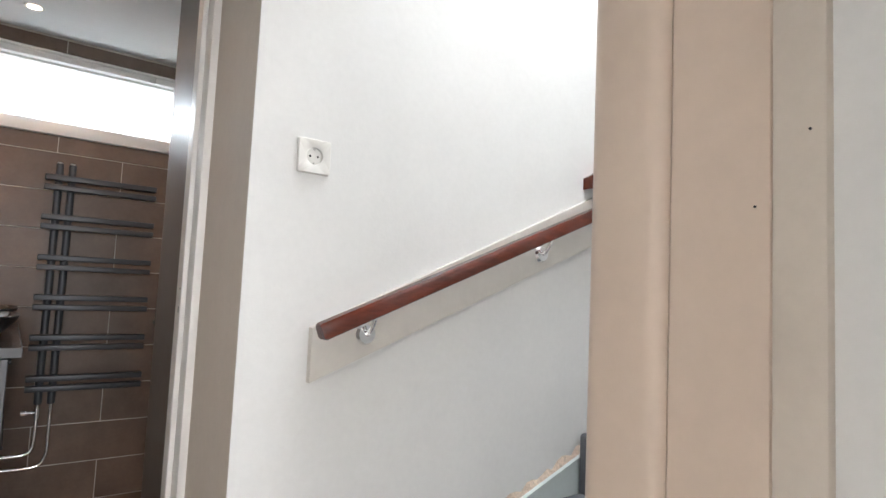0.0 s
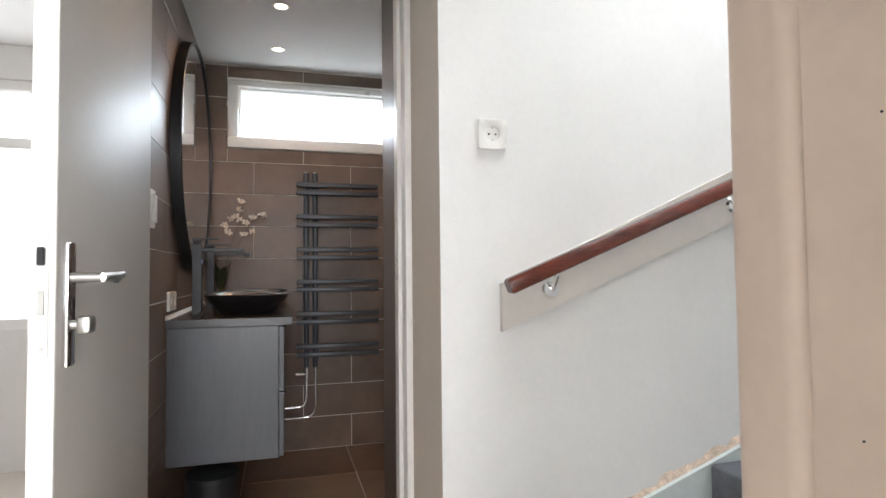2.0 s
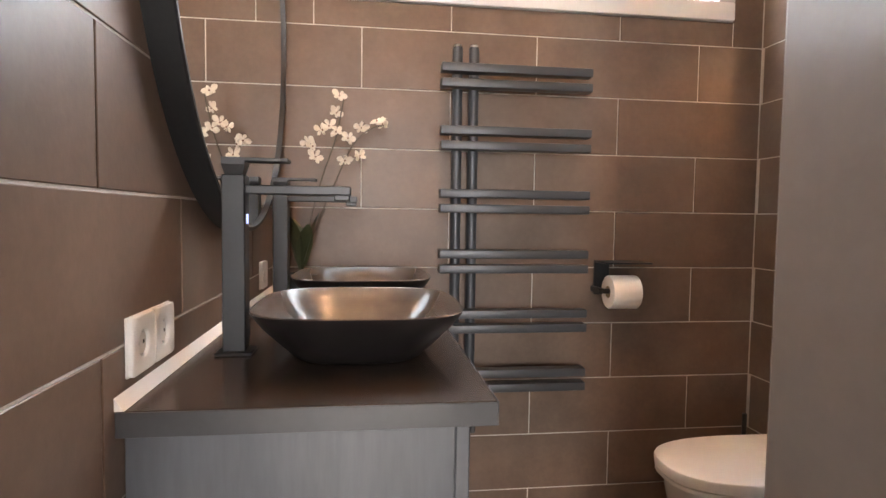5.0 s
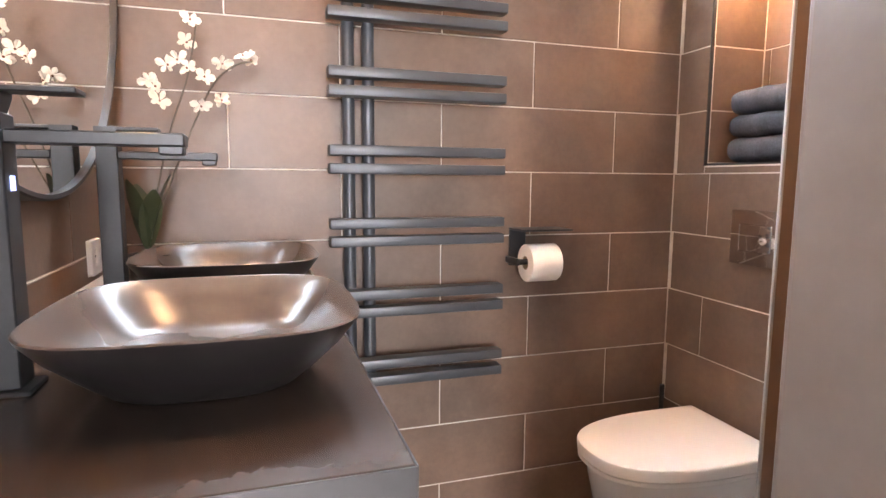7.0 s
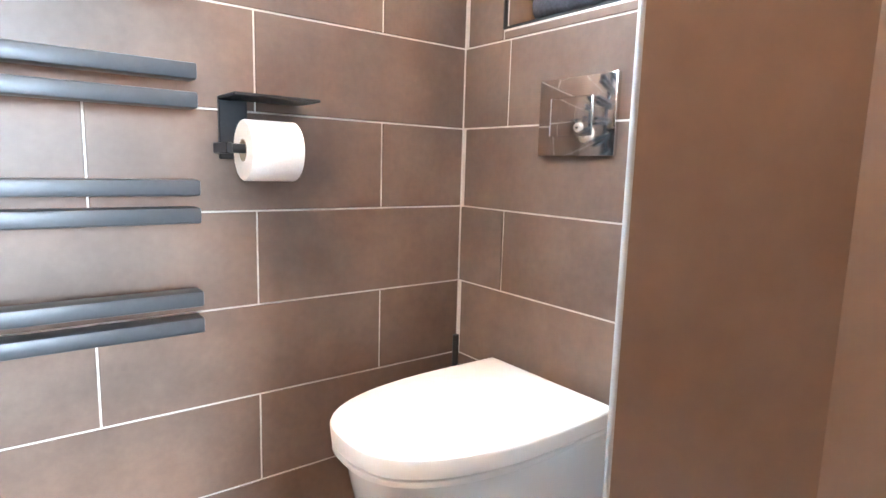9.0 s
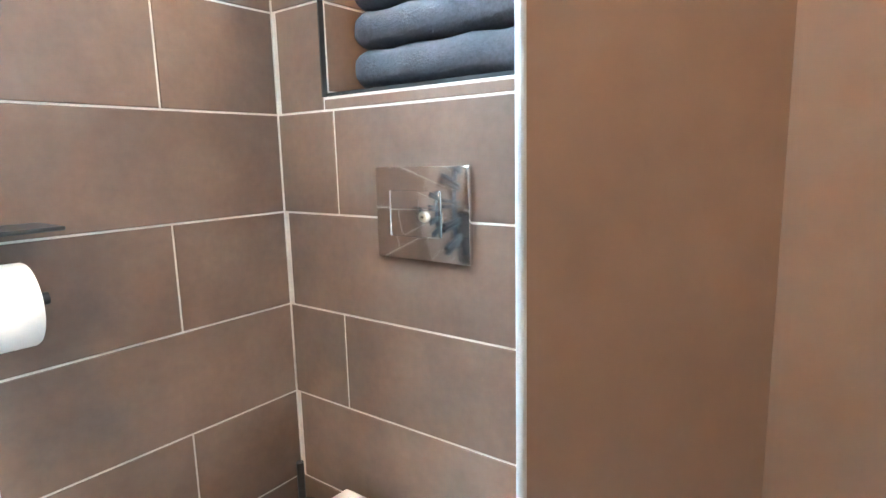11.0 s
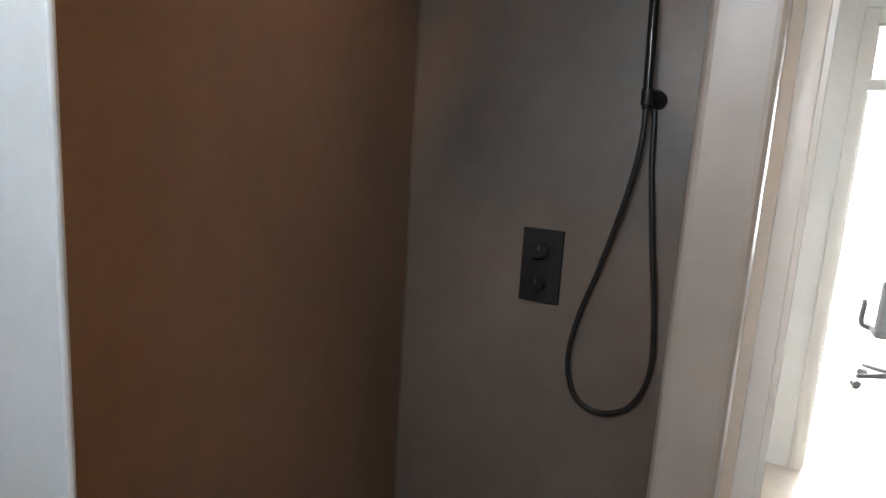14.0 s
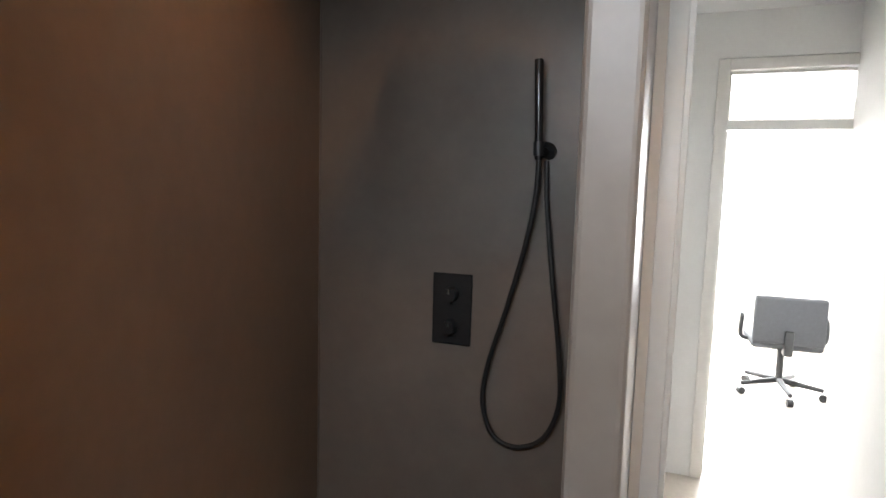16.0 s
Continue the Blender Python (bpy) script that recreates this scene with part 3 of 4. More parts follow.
structure("wall_south_bedroom_north", box(-3.7, -0.1, -2.95, -2.85, 0, LCEIL), M_PLASTER, "white bedroom wall")
structure("wall_south_bedroom_east", box(-3.8, -3.7, -2.95, 0.2, 0, LCEIL), M_PLASTER, "white bedroom wall")
bm = box(-3.7, -0.1, 0.1, 0.2, 0, 0.8)
box(-3.7, -0.1, 0.1, 0.2, 2.25, LCEIL, bm=bm)
box(-3.7, -3.0, 0.1, 0.2, 0.8, 2.25, bm=bm)
box(-0.35, -0.1, 0.1, 0.2, 0.8, 2.25, bm=bm)
structure("wall_south_bedroom_outside", bm, M_PLASTER, "white outside wall with a wide window")
w2 = tagged(new("window_2"), "white-framed bedroom window", "", "", "structure")
for z in (0.8, 1.85, 2.19):
    part("window_frame", box(-3.0, -0.35, 0.12, 0.18, z, z + 0.06, 0.004), M_PVC, w2)
for x in (-3.0, -1.7, -0.41):
    part("window_frame", box(x, x + 0.06, 0.12, 0.18, 0.86, 2.19, 0.004), M_PVC, w2)
pane = part("pane", box(-2.94, -0.41, 0.148, 0.153, 0.86, 2.19), M_GLASS, w2)
pane.visible_shadow = False
top = tagged(new("door_frame_south_bedroom"), "white-painted bedroom door frame", "", "", "structure")
part("jamb", box(-0.115, 0.012, -2.780, -2.735, 0, 2.06, 0.003, 2), M_FRAME, top)
part("jamb", box(-0.115, 0.012, -2.065, -2.020, 0, 2.06, 0.003, 2), M_FRAME, top)
part("head", box(-0.115, 0.012, -2.735, -2.065, 2.015, 2.06, 0.003, 2), M_FRAME, top)


def office_chair():
    cx, cy = -0.13, -5.55
    d = thing("office_chair", (cx, cy, 0), "black office chair with a low square back on castors", "chair")
    part("backrest", box(cx - 0.24, cx + 0.24, cy + 0.17, cy + 0.225, 0.44, 0.80, 0.022, 3), M_FABRIC, d)
    part("seat", box(cx - 0.24, cx + 0.24, cy - 0.26, cy + 0.20, 0.395, 0.46, 0.028, 3), M_FABRIC, d)
    part("back_bracket", box(cx - 0.03, cx + 0.03, cy + 0.16, cy + 0.25, 0.36, 0.55, 0.01, 2), M_BLACK, d)
    part("gas_column", cyl((cx, cy, 0.10), (cx, cy, 0.40), 0.026), M_BLACK, d)
    for s in (-1, 1):
        part("armrest", tube([(cx + s * 0.22, cy, 0.42), (cx + s * 0.29, cy, 0.45), (cx + s * 0.29, cy, 0.60), (cx + s * 0.29, cy - 0.12, 0.61)], 0.016), M_BLACK, d)
    for k in range(5):
        t = 2 * math.pi * k / 5 + 0.4
        e = (cx + 0.30 * math.cos(t), cy + 0.30 * math.sin(t))
        leg = part("leg", cyl((cx, cy, 0.115), (*e, 0.085), 0.024, 0.016, 12), M_BLACK, d)
        part("castor", cyl((e[0] - 0.02 * math.sin(t), e[1] + 0.02 * math.cos(t), 0.028), (e[0] + 0.02 * math.sin(t), e[1] - 0.02 * math.cos(t), 0.028), 0.028, seg=16), M_BLACK, leg)
    return d


office_chair()

# ---- bathroom: window, spots ----
w3 = tagged(new("window_3"), "high white plastic bathroom window with a stay", "", "", "structure")
X0, X1 = 0.135, 1.615
for a, b, c, d_ in ((X0, X1, 1.89, 1.955), (X0, X1, 2.275, 2.325)):
    part("window_frame", box(a, b, -0.012, 0.11, c, d_, 0.004, 2), M_PVC, w3)
for a in (X0, X1 - 0.062):
    part("window_frame", box(a, a + 0.062, -0.012, 0.11, 1.955, 2.275, 0.004, 2), M_PVC, w3)
for a, b, c, d_ in ((X0 + 0.062, X1 - 0.062, 1.955, 1.968), (X0 + 0.062, X1 - 0.062, 2.262, 2.275)):
    part("glazing_bead", box(a, b, 0.03, 0.10, c, d_, 0.003), M_PVC, w3)
for a in (X0 + 0.062, X1 - 0.075):
    part("glazing_bead", box(a, a + 0.013, 0.03, 0.10, 1.968, 2.262, 0.003), M_PVC, w3)
pane = part("pane", box(X0 + 0.075, X1 - 0.075, 0.098, 0.104, 1.968, 2.262), M_GLASS, w3)
pane.visible_shadow = False
part("stay_rail", box(X0 + 0.02, X1 - 0.02, -0.020, -0.012, 2.303, 2.311), M_STEEL, w3)
part("stay", box(0.985, 1.015, -0.030, -0.012, 2.268, 2.306, 0.003), M_STEEL, w3)
part("hinge", box(X0 - 0.004, X0 + 0.012, -0.022, -0.010, 2.14, 2.17, 0.002), M_PVC, w3)


def spot(x, y, z=CEIL):
    d = thing("recessed_spot", (x, y, z), "small round recessed ceiling spotlight, switched on", "ceiling light", "ceiling spots")
    part("ring", lathe([(0.030, -0.001), (0.041, -0.003), (0.043, 0.0), (0.043, 0.004), (0.030, 0.004)], 32, at=(x, y, z)), M_PLASTIC, d)
    part("lens", lathe([(0.0, -0.0015), (0.029, -0.0015), (0.029, 0.002)], 24, at=(x, y, z)), M_LED, d, "glowing lens")
    return d


for sx, sy, watts, cone in SPOTS:
    spot(sx, sy)


# ---- bathroom: vanity ----
def vanity():
    d = thing("vanity_cabinet", (0.23, -0.62, 0.32), "wall-hung dark grey wood-grain vanity cabinet", "cabinet")
    part("body", box(0.0, 0.440, -1.172, -0.045, 0.325, 0.885, 0.002), M_CABINET, d)
    for k in range(2):
        y0 = -1.165 + 0.56 * k
        for z0, z1 in ((0.330, 0.600), (0.606, 0.880)):
            dr = part("drawer_front", box(0.441, 0.462, y0, y0 + 0.553, z0, z1, 0.002), M_CABINET, d)
            part("grip", box(0.462, 0.470, y0 + 0.002, y0 + 0.551, z1 - 0.016, z1 - 0.004, 0.002), M_BLACK, dr)
    return d


vanity()
wt = thing("worktop", (0.25, -0.6, 0.887), "dark brown-grey stone-look worktop on the vanity", "worktop")
part("slab", box(0.0, 0.494, -1.196, -0.006, 0.888, 0.922, 0.0015), M_COUNTER, wt)
part("edge_band", box(0.0, 0.495, -1.1985, -1.1962, 0.888, 0.921, 0.0005), M_BAND, wt, "dark grey edge band")
part("edge_band", box(0.4942, 0.4965, -1.1962, -0.006, 0.888, 0.921, 0.0005), M_BAND, wt, "dark grey edge band")
bm = bmesh.new()
pr = [bm.verts.new((x, -1.200, z)) for x, z in ((-0.002, 0.923), (0.012, 0.923), (-0.002, 0.943))]
pr2 = [bm.verts.new((v.co.x, -0.004, v.co.z)) for v in pr]
skin(bm, [pr, pr2], True, True)
structure("trim_sealant", bm, M_SILICONE, "white sealant bead along the worktop")


def basin(cx, cy):
    d = thing("vessel_basin", (cx, cy, 0.922), "dark brown glazed vessel basin with rounded corners, standing on the worktop", "basin", "basins on the vanity")
    z = 0.922
    bm = bmesh.new()
    prof = [(0.108, 0.112, 0.0, 3), (0.116, 0.122, 0.005, 3), (0.140, 0.150, 0.030, 3.2), (0.168, 0.181, 0.062, 3.4), (0.184, 0.198, 0.086, 3.6), (0.186, 0.200, 0.091, 3.6)]
    skin(bm, [super_ring(bm, cx, cy, z + h, a, b, n) for a, b, h, n in prof], True)
    part("outside", bm, M_BASIN_OUT, d, "dark matt outside")
    bm = bmesh.new()
    prof = [(0.186, 0.200, 0.091, 3.6), (0.184, 0.198, 0.093, 3.6), (0.180, 0.194, 0.091, 3.6), (0.160, 0.174, 0.066, 3.4), (0.132, 0.146, 0.034, 3.4), (0.122, 0.135, 0.026, 3.4), (0.110, 0.122, 0.022, 3.2), (0.030, 0.030, 0.017, 2.2)]
    skin(bm, [super_ring(bm, cx, cy, z + h, a, b, n) for a, b, h, n in prof], False, True)
    part("bowl", bm, M_BASIN, d, "glossy brown bowl")
    part("drain", lathe([(0.0, 0.0215), (0.024, 0.0205), (0.027, 0.0175)], 24, at=(cx, cy, z)), M_BLACK, d, "black drain cap")
    return d


basin(0.300, -0.873)
basin(0.300, -0.345)


def tap(x, y, display):
    z = 0.922
    d = thing("basin_mixer_tap", (x, y, z), "tall square matt black mixer tap on the worktop", "tap", "taps on the vanity")
    part("foot", box(x - 0.032, x + 0.032, y - 0.030, y + 0.030, z, z + 0.006, 0.002), M_BLACK, d)
    part("column", box(x - 0.020, x + 0.020, y - 0.020, y + 0.020, z + 0.006, z + 0.322, 0.002), M_BLACK, d)
    bm = box(x + 0.020, x + 0.205, y - 0.020, y + 0.020, z + 0.288, z + 0.304, 0.002)
    box(x + 0.175, x + 0.203, y - 0.014, y + 0.014, z + 0.278, z + 0.290, 0.002, bm=bm)
    part("spout", bm, M_BLACK, d)
    bm = bmesh.new()
    a = [bm.verts.new((x + sx * 0.015, y + sy * 0.015, z + 0.322)) for sx, sy in ((-1, -1), (1, -1), (1, 1), (-1, 1))]
    b = [bm.verts.new((x + sx * 0.020, y + sy * 0.020, z + 0.340)) for sx, sy in ((-1, -1), (1, -1), (1, 1), (-1, 1))]
    c = [bm.verts.new((x + sx * 0.020, y + sy * 0.020, z + 0.352)) for sx, sy in ((-1, -1), (1, -1), (1, 1), (-1, 1))]
    skin(bm, [a, b, c], True, True)
    box(x + 0.018, x + 0.095, y - 0.020, y + 0.020, z + 0.345, z + 0.352, 0.0015, bm=bm)
    part("lever", bm, M_BLACK, d, "", False)
    if display:
        part("display", box(x + 0.0202, x + 0.0212, y - 0.006, y + 0.006, z + 0.235, z + 0.252), M_DISPLAY, d, "small lit blue display")
    return d


tap(0.079, -0.885, True)
tap(0.079, -0.345, False)


def round_mirror():
    y, z, r = -0.585, 1.70, 0.565
    d = thing("round_mirror", (0.0, y, z), "large round mirror with a deep black frame on tiles", "mirror")
    m = Matrix.Translation((0.001, y, z)) @ Matrix.Rotation(radians(90), 4, "Y")
    bm = lathe([(r - 0.004, 0.0), (r, 0.0), (r, 0.045), (r - 0.003, 0.048), (r - 0.010, 0.048), (r - 0.010, 0.038)], 96)
    bmesh.ops.transform(bm, matrix=m, verts=bm.verts[:])
    part("frame", bm, M_BLACK, d)
    bm = lathe([(0.0, 0.040), (r - 0.010, 0.040), (r - 0.010, 0.036), (0.0, 0.036)], 96)
    bmesh.ops.transform(bm, matrix=m, verts=bm.verts[:])
    part("glass", bm, M_MIRROR, d, "mirror glass", False)
    return d


round_mirror()


def tall_switch():
    d = thing("light_switch", (0.0, -1.512, 1.342), "white wall control with a tall rocker on brown tiles", "switch")
    part("frame", box(0.0, 0.012, -1.556, -1.468, 1.274, 1.410, 0.003, 2), M_PLASTIC, d)
    part("rocker", box(0.011, 0.022, -1.530, -1.486, 1.292, 1.392, 0.004, 2), M_PLASTIC, d)
    return d


tall_switch()
wall_plate("double_socket", (0.0, -1.085, 0.995), -90, 2, "socket", "white double socket on brown tiles above the worktop")
wall_plate("wall_socket", (0.0, -0.20, 0.995), -90, 1, "socket", "white single socket on brown tiles behind the taps")


def orchid():
    base = Vector((0.115, -0.185, 0.922))
    d = thing("orchid", base, "white orchid with two bare flowering stems in a small dark pot", "plant")
    part("pot", lathe([(0.0, 0.0), (0.038, 0.0), (0.050, 0.075), (0.047, 0.075), (0.040, 0.066), (0.0, 0.066)], 28, at=base), M_BLACK, d)
    rnd = random.Random(7)
    for k, (ax, l) in enumerate(((0.3, 0.15), (2.2, 0.13), (4.0, 0.14), (5.3, 0.12))):
        bm = bmesh.new()
        rings = []
        for i in range(8):
            u = i / 7
            w = 0.027 * math.sin(math.pi * min(0.97, 0.12 + 0.85 * u))
            r, h = l * u * 0.6, 0.085 + l * (1.7 * u - 0.55 * u * u)
            c = base + Vector((r * math.cos(ax) * 0.6, r * math.sin(ax) * 0.6, h))
            s = Vector((-math.sin(ax), math.cos(ax), 0))
            rings.append([bm.verts.new(c - w * s + Vector((0, 0, 0.004))), bm.verts.new(c - Vector((0, 0, 0.004))), bm.verts.new(c + w * s + Vector((0, 0, 0.004))), bm.verts.new(c + Vector((0, 0, 0.0005)))])
        skin(bm, rings, True, True)
        part("leaf", bm, M_LEAF, d)
    stems = [[(0, 0, 0.06), (0.02, 0.0, 0.20), (0.06, -0.01, 0.36), (0.10, -0.01, 0.48), (0.125, -0.015, 0.60)],
             [(0, 0, 0.06), (0.03, 0.01, 0.18), (0.09, 0.0, 0.33), (0.15, -0.01, 0.46), (0.20, -0.02, 0.51), (0.245, -0.02, 0.525)]]
    spots_on = [[(0.113, -0.010, 0.609), (0.102, -0.02, 0.558), (0.083, -0.015, 0.518), (0.060, -0.02, 0.505), (0.104, -0.02, 0.500), (0.032, -0.02, 0.456), (0.020, -0.01, 0.470), (0.043, -0.025, 0.424)],
                [(0.139, -0.01, 0.485), (0.176, -0.01, 0.518), (0.225, -0.015, 0.536), (0.243, -0.01, 0.530), (0.128, -0.02, 0.418), (0.171, -0.015, 0.432)]]
    for pts, flowers in zip(stems, spots_on):
        part("stem", tube([base + Vector(p) for p in pts], 0.0022, 6), M_STEM, d)
        for f in flowers:
            c = base + Vector(f)
            face = (Vector((0.25, -1.7, 0.1)) + Vector((rnd.uniform(-1.5, 1.5), rnd.uniform(-0.5, 0.5), rnd.uniform(-1.2, 1.2)))).normalized()
            rot = face.to_track_quat("Z", "Y").to_matrix().to_4x4()
            bm = bmesh.new()
            roll = rnd.uniform(-0.5, 0.5)
            for t, l, w in ((90, 0.022, 0.0062), (214, 0.021, 0.0058), (326, 0.021, 0.0058), (18, 0.027, 0.0092), (162, 0.027, 0.0092), (270, 0.010, 0.004)):
                turn = rot @ Matrix.Rotation(radians(t) + roll + rnd.uniform(-0.12, 0.12), 4, "Z")
                l, cup = l * rnd.uniform(0.85, 1.1), rnd.uniform(-0.006, 0.014)
                outline = [(0.0, 0.0, 0.0), (0.28, 0.55, 0.3), (0.55, 1.0, 0.6), (0.82, 0.8, 1.0), (1.0, 0.0, 0.8), (0.82, -0.8, 1.0), (0.55, -1.0, 0.6), (0.28, -0.55, 0.3)]
                rim = [bm.verts.new(c + turn @ Vector((u * l, v * w, h * cup))) for u, v, h in outline]
                low = [bm.verts.new(v.co - 0.0012 * face) for v in rim]
                top, bottom = bm.verts.new(c + turn @ Vector((0.5 * l, 0, 0.2 * cup + 0.001))), bm.verts.new(c + turn @ Vector((0.5 * l, 0, 0.2 * cup - 0.0008)))
                for q in range(8):
                    bm.faces.new((rim[q], rim[(q + 1) % 8], top))
                    bm.faces.new((low[(q + 1) % 8], low[q], bottom))
                    bm.faces.new((rim[q], low[q], low[(q + 1) % 8], rim[(q + 1) % 8]))
            fl = part("flower", bm, M_PETAL, d, "", False)
            bm = bmesh.new()
            bmesh.ops.create_icosphere(bm, subdivisions=1, radius=0.0030, matrix=Matrix.Translation(c + 0.004 * face))
            part("throat", bm, M_THROAT, fl)
    return d


orchid()


# ---- bathroom: radiator, toilet, niche ----
def towel_radiator():
    d = thing("towel_radiator", (0.8, -0.06, 0.5), "anthracite designer towel radiator with paired flat bars", "radiator")
    for x in (0.605, 0.660):
        post = part("post", cyl((x, -0.050, 0.52), (x, -0.050, 1.735), 0.017, seg=20, bevel=0.003), M_ANTHRA, d)
        part("cap", cyl((x, -0.050, 1.733), (x, -0.050, 1.742), 0.012), M_STEEL, post, "small brass-coloured cap")
    for z in (1.632, 1.432, 1.227, 1.028, 0.828, 0.627):
        for s in (0.0245, -0.0245):
            part("bar", box(0.545, 1.052, -0.112, -0.066, z + s - 0.0140, z + s + 0.0140, 0.004, 2), M_ANTHRA, d)
    for x, z in ((0.605, 1.55), (0.605, 0.72)):
        part("wall_bracket", cyl((x, -0.05, z), (x, 0.002, z), 0.010), M_ANTHRA, d)
    part("pipe", tube([(0.605, -0.050, 0.525), (0.605, -0.050, 0.40), (0.600, -0.050, 0.310), (0.565, -0.050, 0.278), (0.480, -0.050, 0.275)], 0.0085, 12), M_CHROME, d, "chrome pipe")
    part("pipe", tube([(0.660, -0.050, 0.525), (0.660, -0.050, 0.36), (0.655, -0.050, 0.260), (0.612, -0.050, 0.215), (0.480, -0.050, 0.212)], 0.0085, 12), M_CHROME, d, "chrome pipe")
    v = cyl((0.605, -0.050, 0.455), (0.605, -0.050, 0.505), 0.013)
    cyl((0.605, -0.050, 0.480), (0.555, -0.050, 0.480), 0.010, bm=v)
    cyl((0.565, -0.050, 0.480), (0.540, -0.050, 0.480), 0.015, bm=v)
    part("valve", v, M_CHROME, d, "chrome valve")
    return d


towel_radiator()


def toilet():
    cy = -0.355
    d = thing("wall_hung_toilet", (XT, cy, 0.32), "white wall-hung toilet with its lid closed", "toilet")

    def outline(bm, z, a, w, back, seg=40, inset=0.0):
        """D shape: round at the front (low x), straight at the back."""
        out = []
        for k in range(seg + 1):
            t = math.pi / 2 + math.pi * k / seg
            c, s = math.cos(t), math.sin(t)
            out.append(bm.verts.new((back - 0.16 + (a - 0.16) * math.copysign(abs(c) ** 0.86, c), cy + w * math.copysign(abs(s) ** 0.74, s), z)))
        out.append(bm.verts.new((back, cy - w * 0.98, z)))
        out.append(bm.verts.new((back, cy + w * 0.98, z)))
        return out

    bm = bmesh.new()
    prof = [(0.075, 0.27, 0.095), (0.085, 0.32, 0.115), (0.16, 0.42, 0.150), (0.25, 0.472, 0.168), (0.335, 0.492, 0.176), (0.378, 0.497, 0.179), (0.386, 0.494, 0.177)]
    skin(bm, [outline(bm, z, a, w, XT - 0.002) for z, a, w in prof], True, True)
    part("bowl", bm, M_WHITE, d, "white glazed bowl")
    bm = bmesh.new()
    skin(bm, [outline(bm, z, a, w, XT - 0.035) for z, a, w in ((0.388, 0.488, 0.180), (0.390, 0.491, 0.182), (0.399, 0.491, 0.182), (0.401, 0.488, 0.180))], True, True)
    part("seat", bm, M_PLASTIC, d)
    bm = bmesh.new()
    skin(bm, [outline(bm, z, a, w, XT - 0.030) for z, a, w in ((0.403, 0.490, 0.183), (0.405, 0.497, 0.186), (0.432, 0.500, 0.187), (0.437, 0.498, 0.185), (0.4395, 0.492, 0.180), (0.4405, 0.470, 0.160))], True, True)
    part("lid", bm, M_PLASTIC, d, "closed white lid")
    for s in (-0.075, 0.075):
        part("hinge", cyl((XT - 0.028, cy + s - 0.02, 0.415), (XT - 0.028, cy + s + 0.02, 0.415), 0.012), M_CHROME, d)
    return d


toilet()


def flush_plate():
    cy, cz = -0.380, 1.012
    d = thing("flush_plate", (XT, cy, cz), "square-edged chrome dual flush plate on brown tiles", "flush plate")
    part("plate", box(XT - 0.013, XT - 0.001, cy - 0.101, cy + 0.101, cz - 0.081, cz + 0.081, 0.003, 2), M_CHROME, d)
    part("button", box(XT - 0.0150, XT - 0.0125, cy - 0.045, cy + 0.066, cz - 0.040, cz + 0.040, 0.003, 2), M_CHROME, d, "large chrome button")
    return d


flush_plate()


def roll_holder():
    d = thing("toilet_roll_holder", (1.19, 0.0, 1.0), "matt black toilet roll holder with a small shelf", "roll holder")
    part("shelf", box(1.115, 1.285, -0.105, -0.001, 1.020, 1.026, 0.0015), M_BLACK, d)
    part("back_plate", box(1.115, 1.170, -0.012, -0.001, 0.905, 1.020, 0.002), M_BLACK, d)
    part("spindle", cyl((1.105, -0.075, 0.925), (1.262, -0.075, 0.925), 0.009), M_BLACK, d)
    part("arm", box(1.105, 1.117, -0.085, -0.001, 0.915, 0.936, 0.002), M_BLACK, d)
    bm = lathe([(0.021, -0.05), (0.056, -0.05), (0.058, -0.047), (0.058, 0.047), (0.056, 0.05), (0.021, 0.05), (0.021, -0.05)], 40)
    bmesh.ops.transform(bm, matrix=Matrix.Translation((1.188, -0.078, 0.922)) @ Matrix.Rotation(radians(90), 4, "Y"), verts=bm.verts[:])
    r = thing("toilet_roll", (1.188, -0.078, 0.922), "white toilet paper roll on the black holder", "toilet paper")
    part("paper", bm, M_PAPER, r)
    bm = lathe([(0.0195, -0.0505), (0.021, -0.0505), (0.021, 0.0505), (0.0195, 0.0505), (0.0195, -0.0505)], 28)
    bmesh.ops.transform(bm, matrix=Matrix.Translation((1.188, -0.078, 0.922)) @ Matrix.Rotation(radians(90), 4, "Y"), verts=bm.verts[:])
    part("core", bm, mat("cardboard", (0.42, 0.33, 0.24), 0.9), r, "grey-brown cardboard core")
    return d


roll_holder()


def brush():
    d = thing("toilet_brush", (1.69, -0.055, 0.0), "black toilet brush in its holder in the corner", "toilet brush")
    part("holder", lathe([(0.0, 0.0), (0.043, 0.0), (0.045, 0.01), (0.045, 0.36), (0.041, 0.36), (0.041, 0.35), (0.0, 0.35)], 28, at=(1.685, -0.058, 0.0)), M_BLACK, d)
    part("handle", cyl((1.685, -0.058, 0.35), (1.685, -0.058, 0.47), 0.008), M_BLACK, d)
    return d


brush()


def pedal_bin():
    c = (0.17, -1.08, 0.0)
    d = thing("waste_bin", c, "small round black waste bin under the vanity", "bin")
    part("body", lathe([(0.0, 0.0), (0.098, 0.0), (0.105, 0.012), (0.108, 0.245), (0.0, 0.245)], 36, at=c), M_BLACK, d)
    part("lid", lathe([(0.110, 0.246), (0.110, 0.262), (0.090, 0.276), (0.0, 0.282)], 36, at=c), M_BLACK, d)
    return d


pedal_bin()

# niche lining
structure("niche_shelf", box(XT + 0.004, 1.95, -0.660, -0.140, 1.225, 1.232), M_BLACK, "dark shelf edge of the niche")
structure("trim_niche", box(XT - 0.002, XT + 0.010, -0.1415, -0.1385, 1.225, 1.88), M_BLACK, "dark metal edge of the niche")
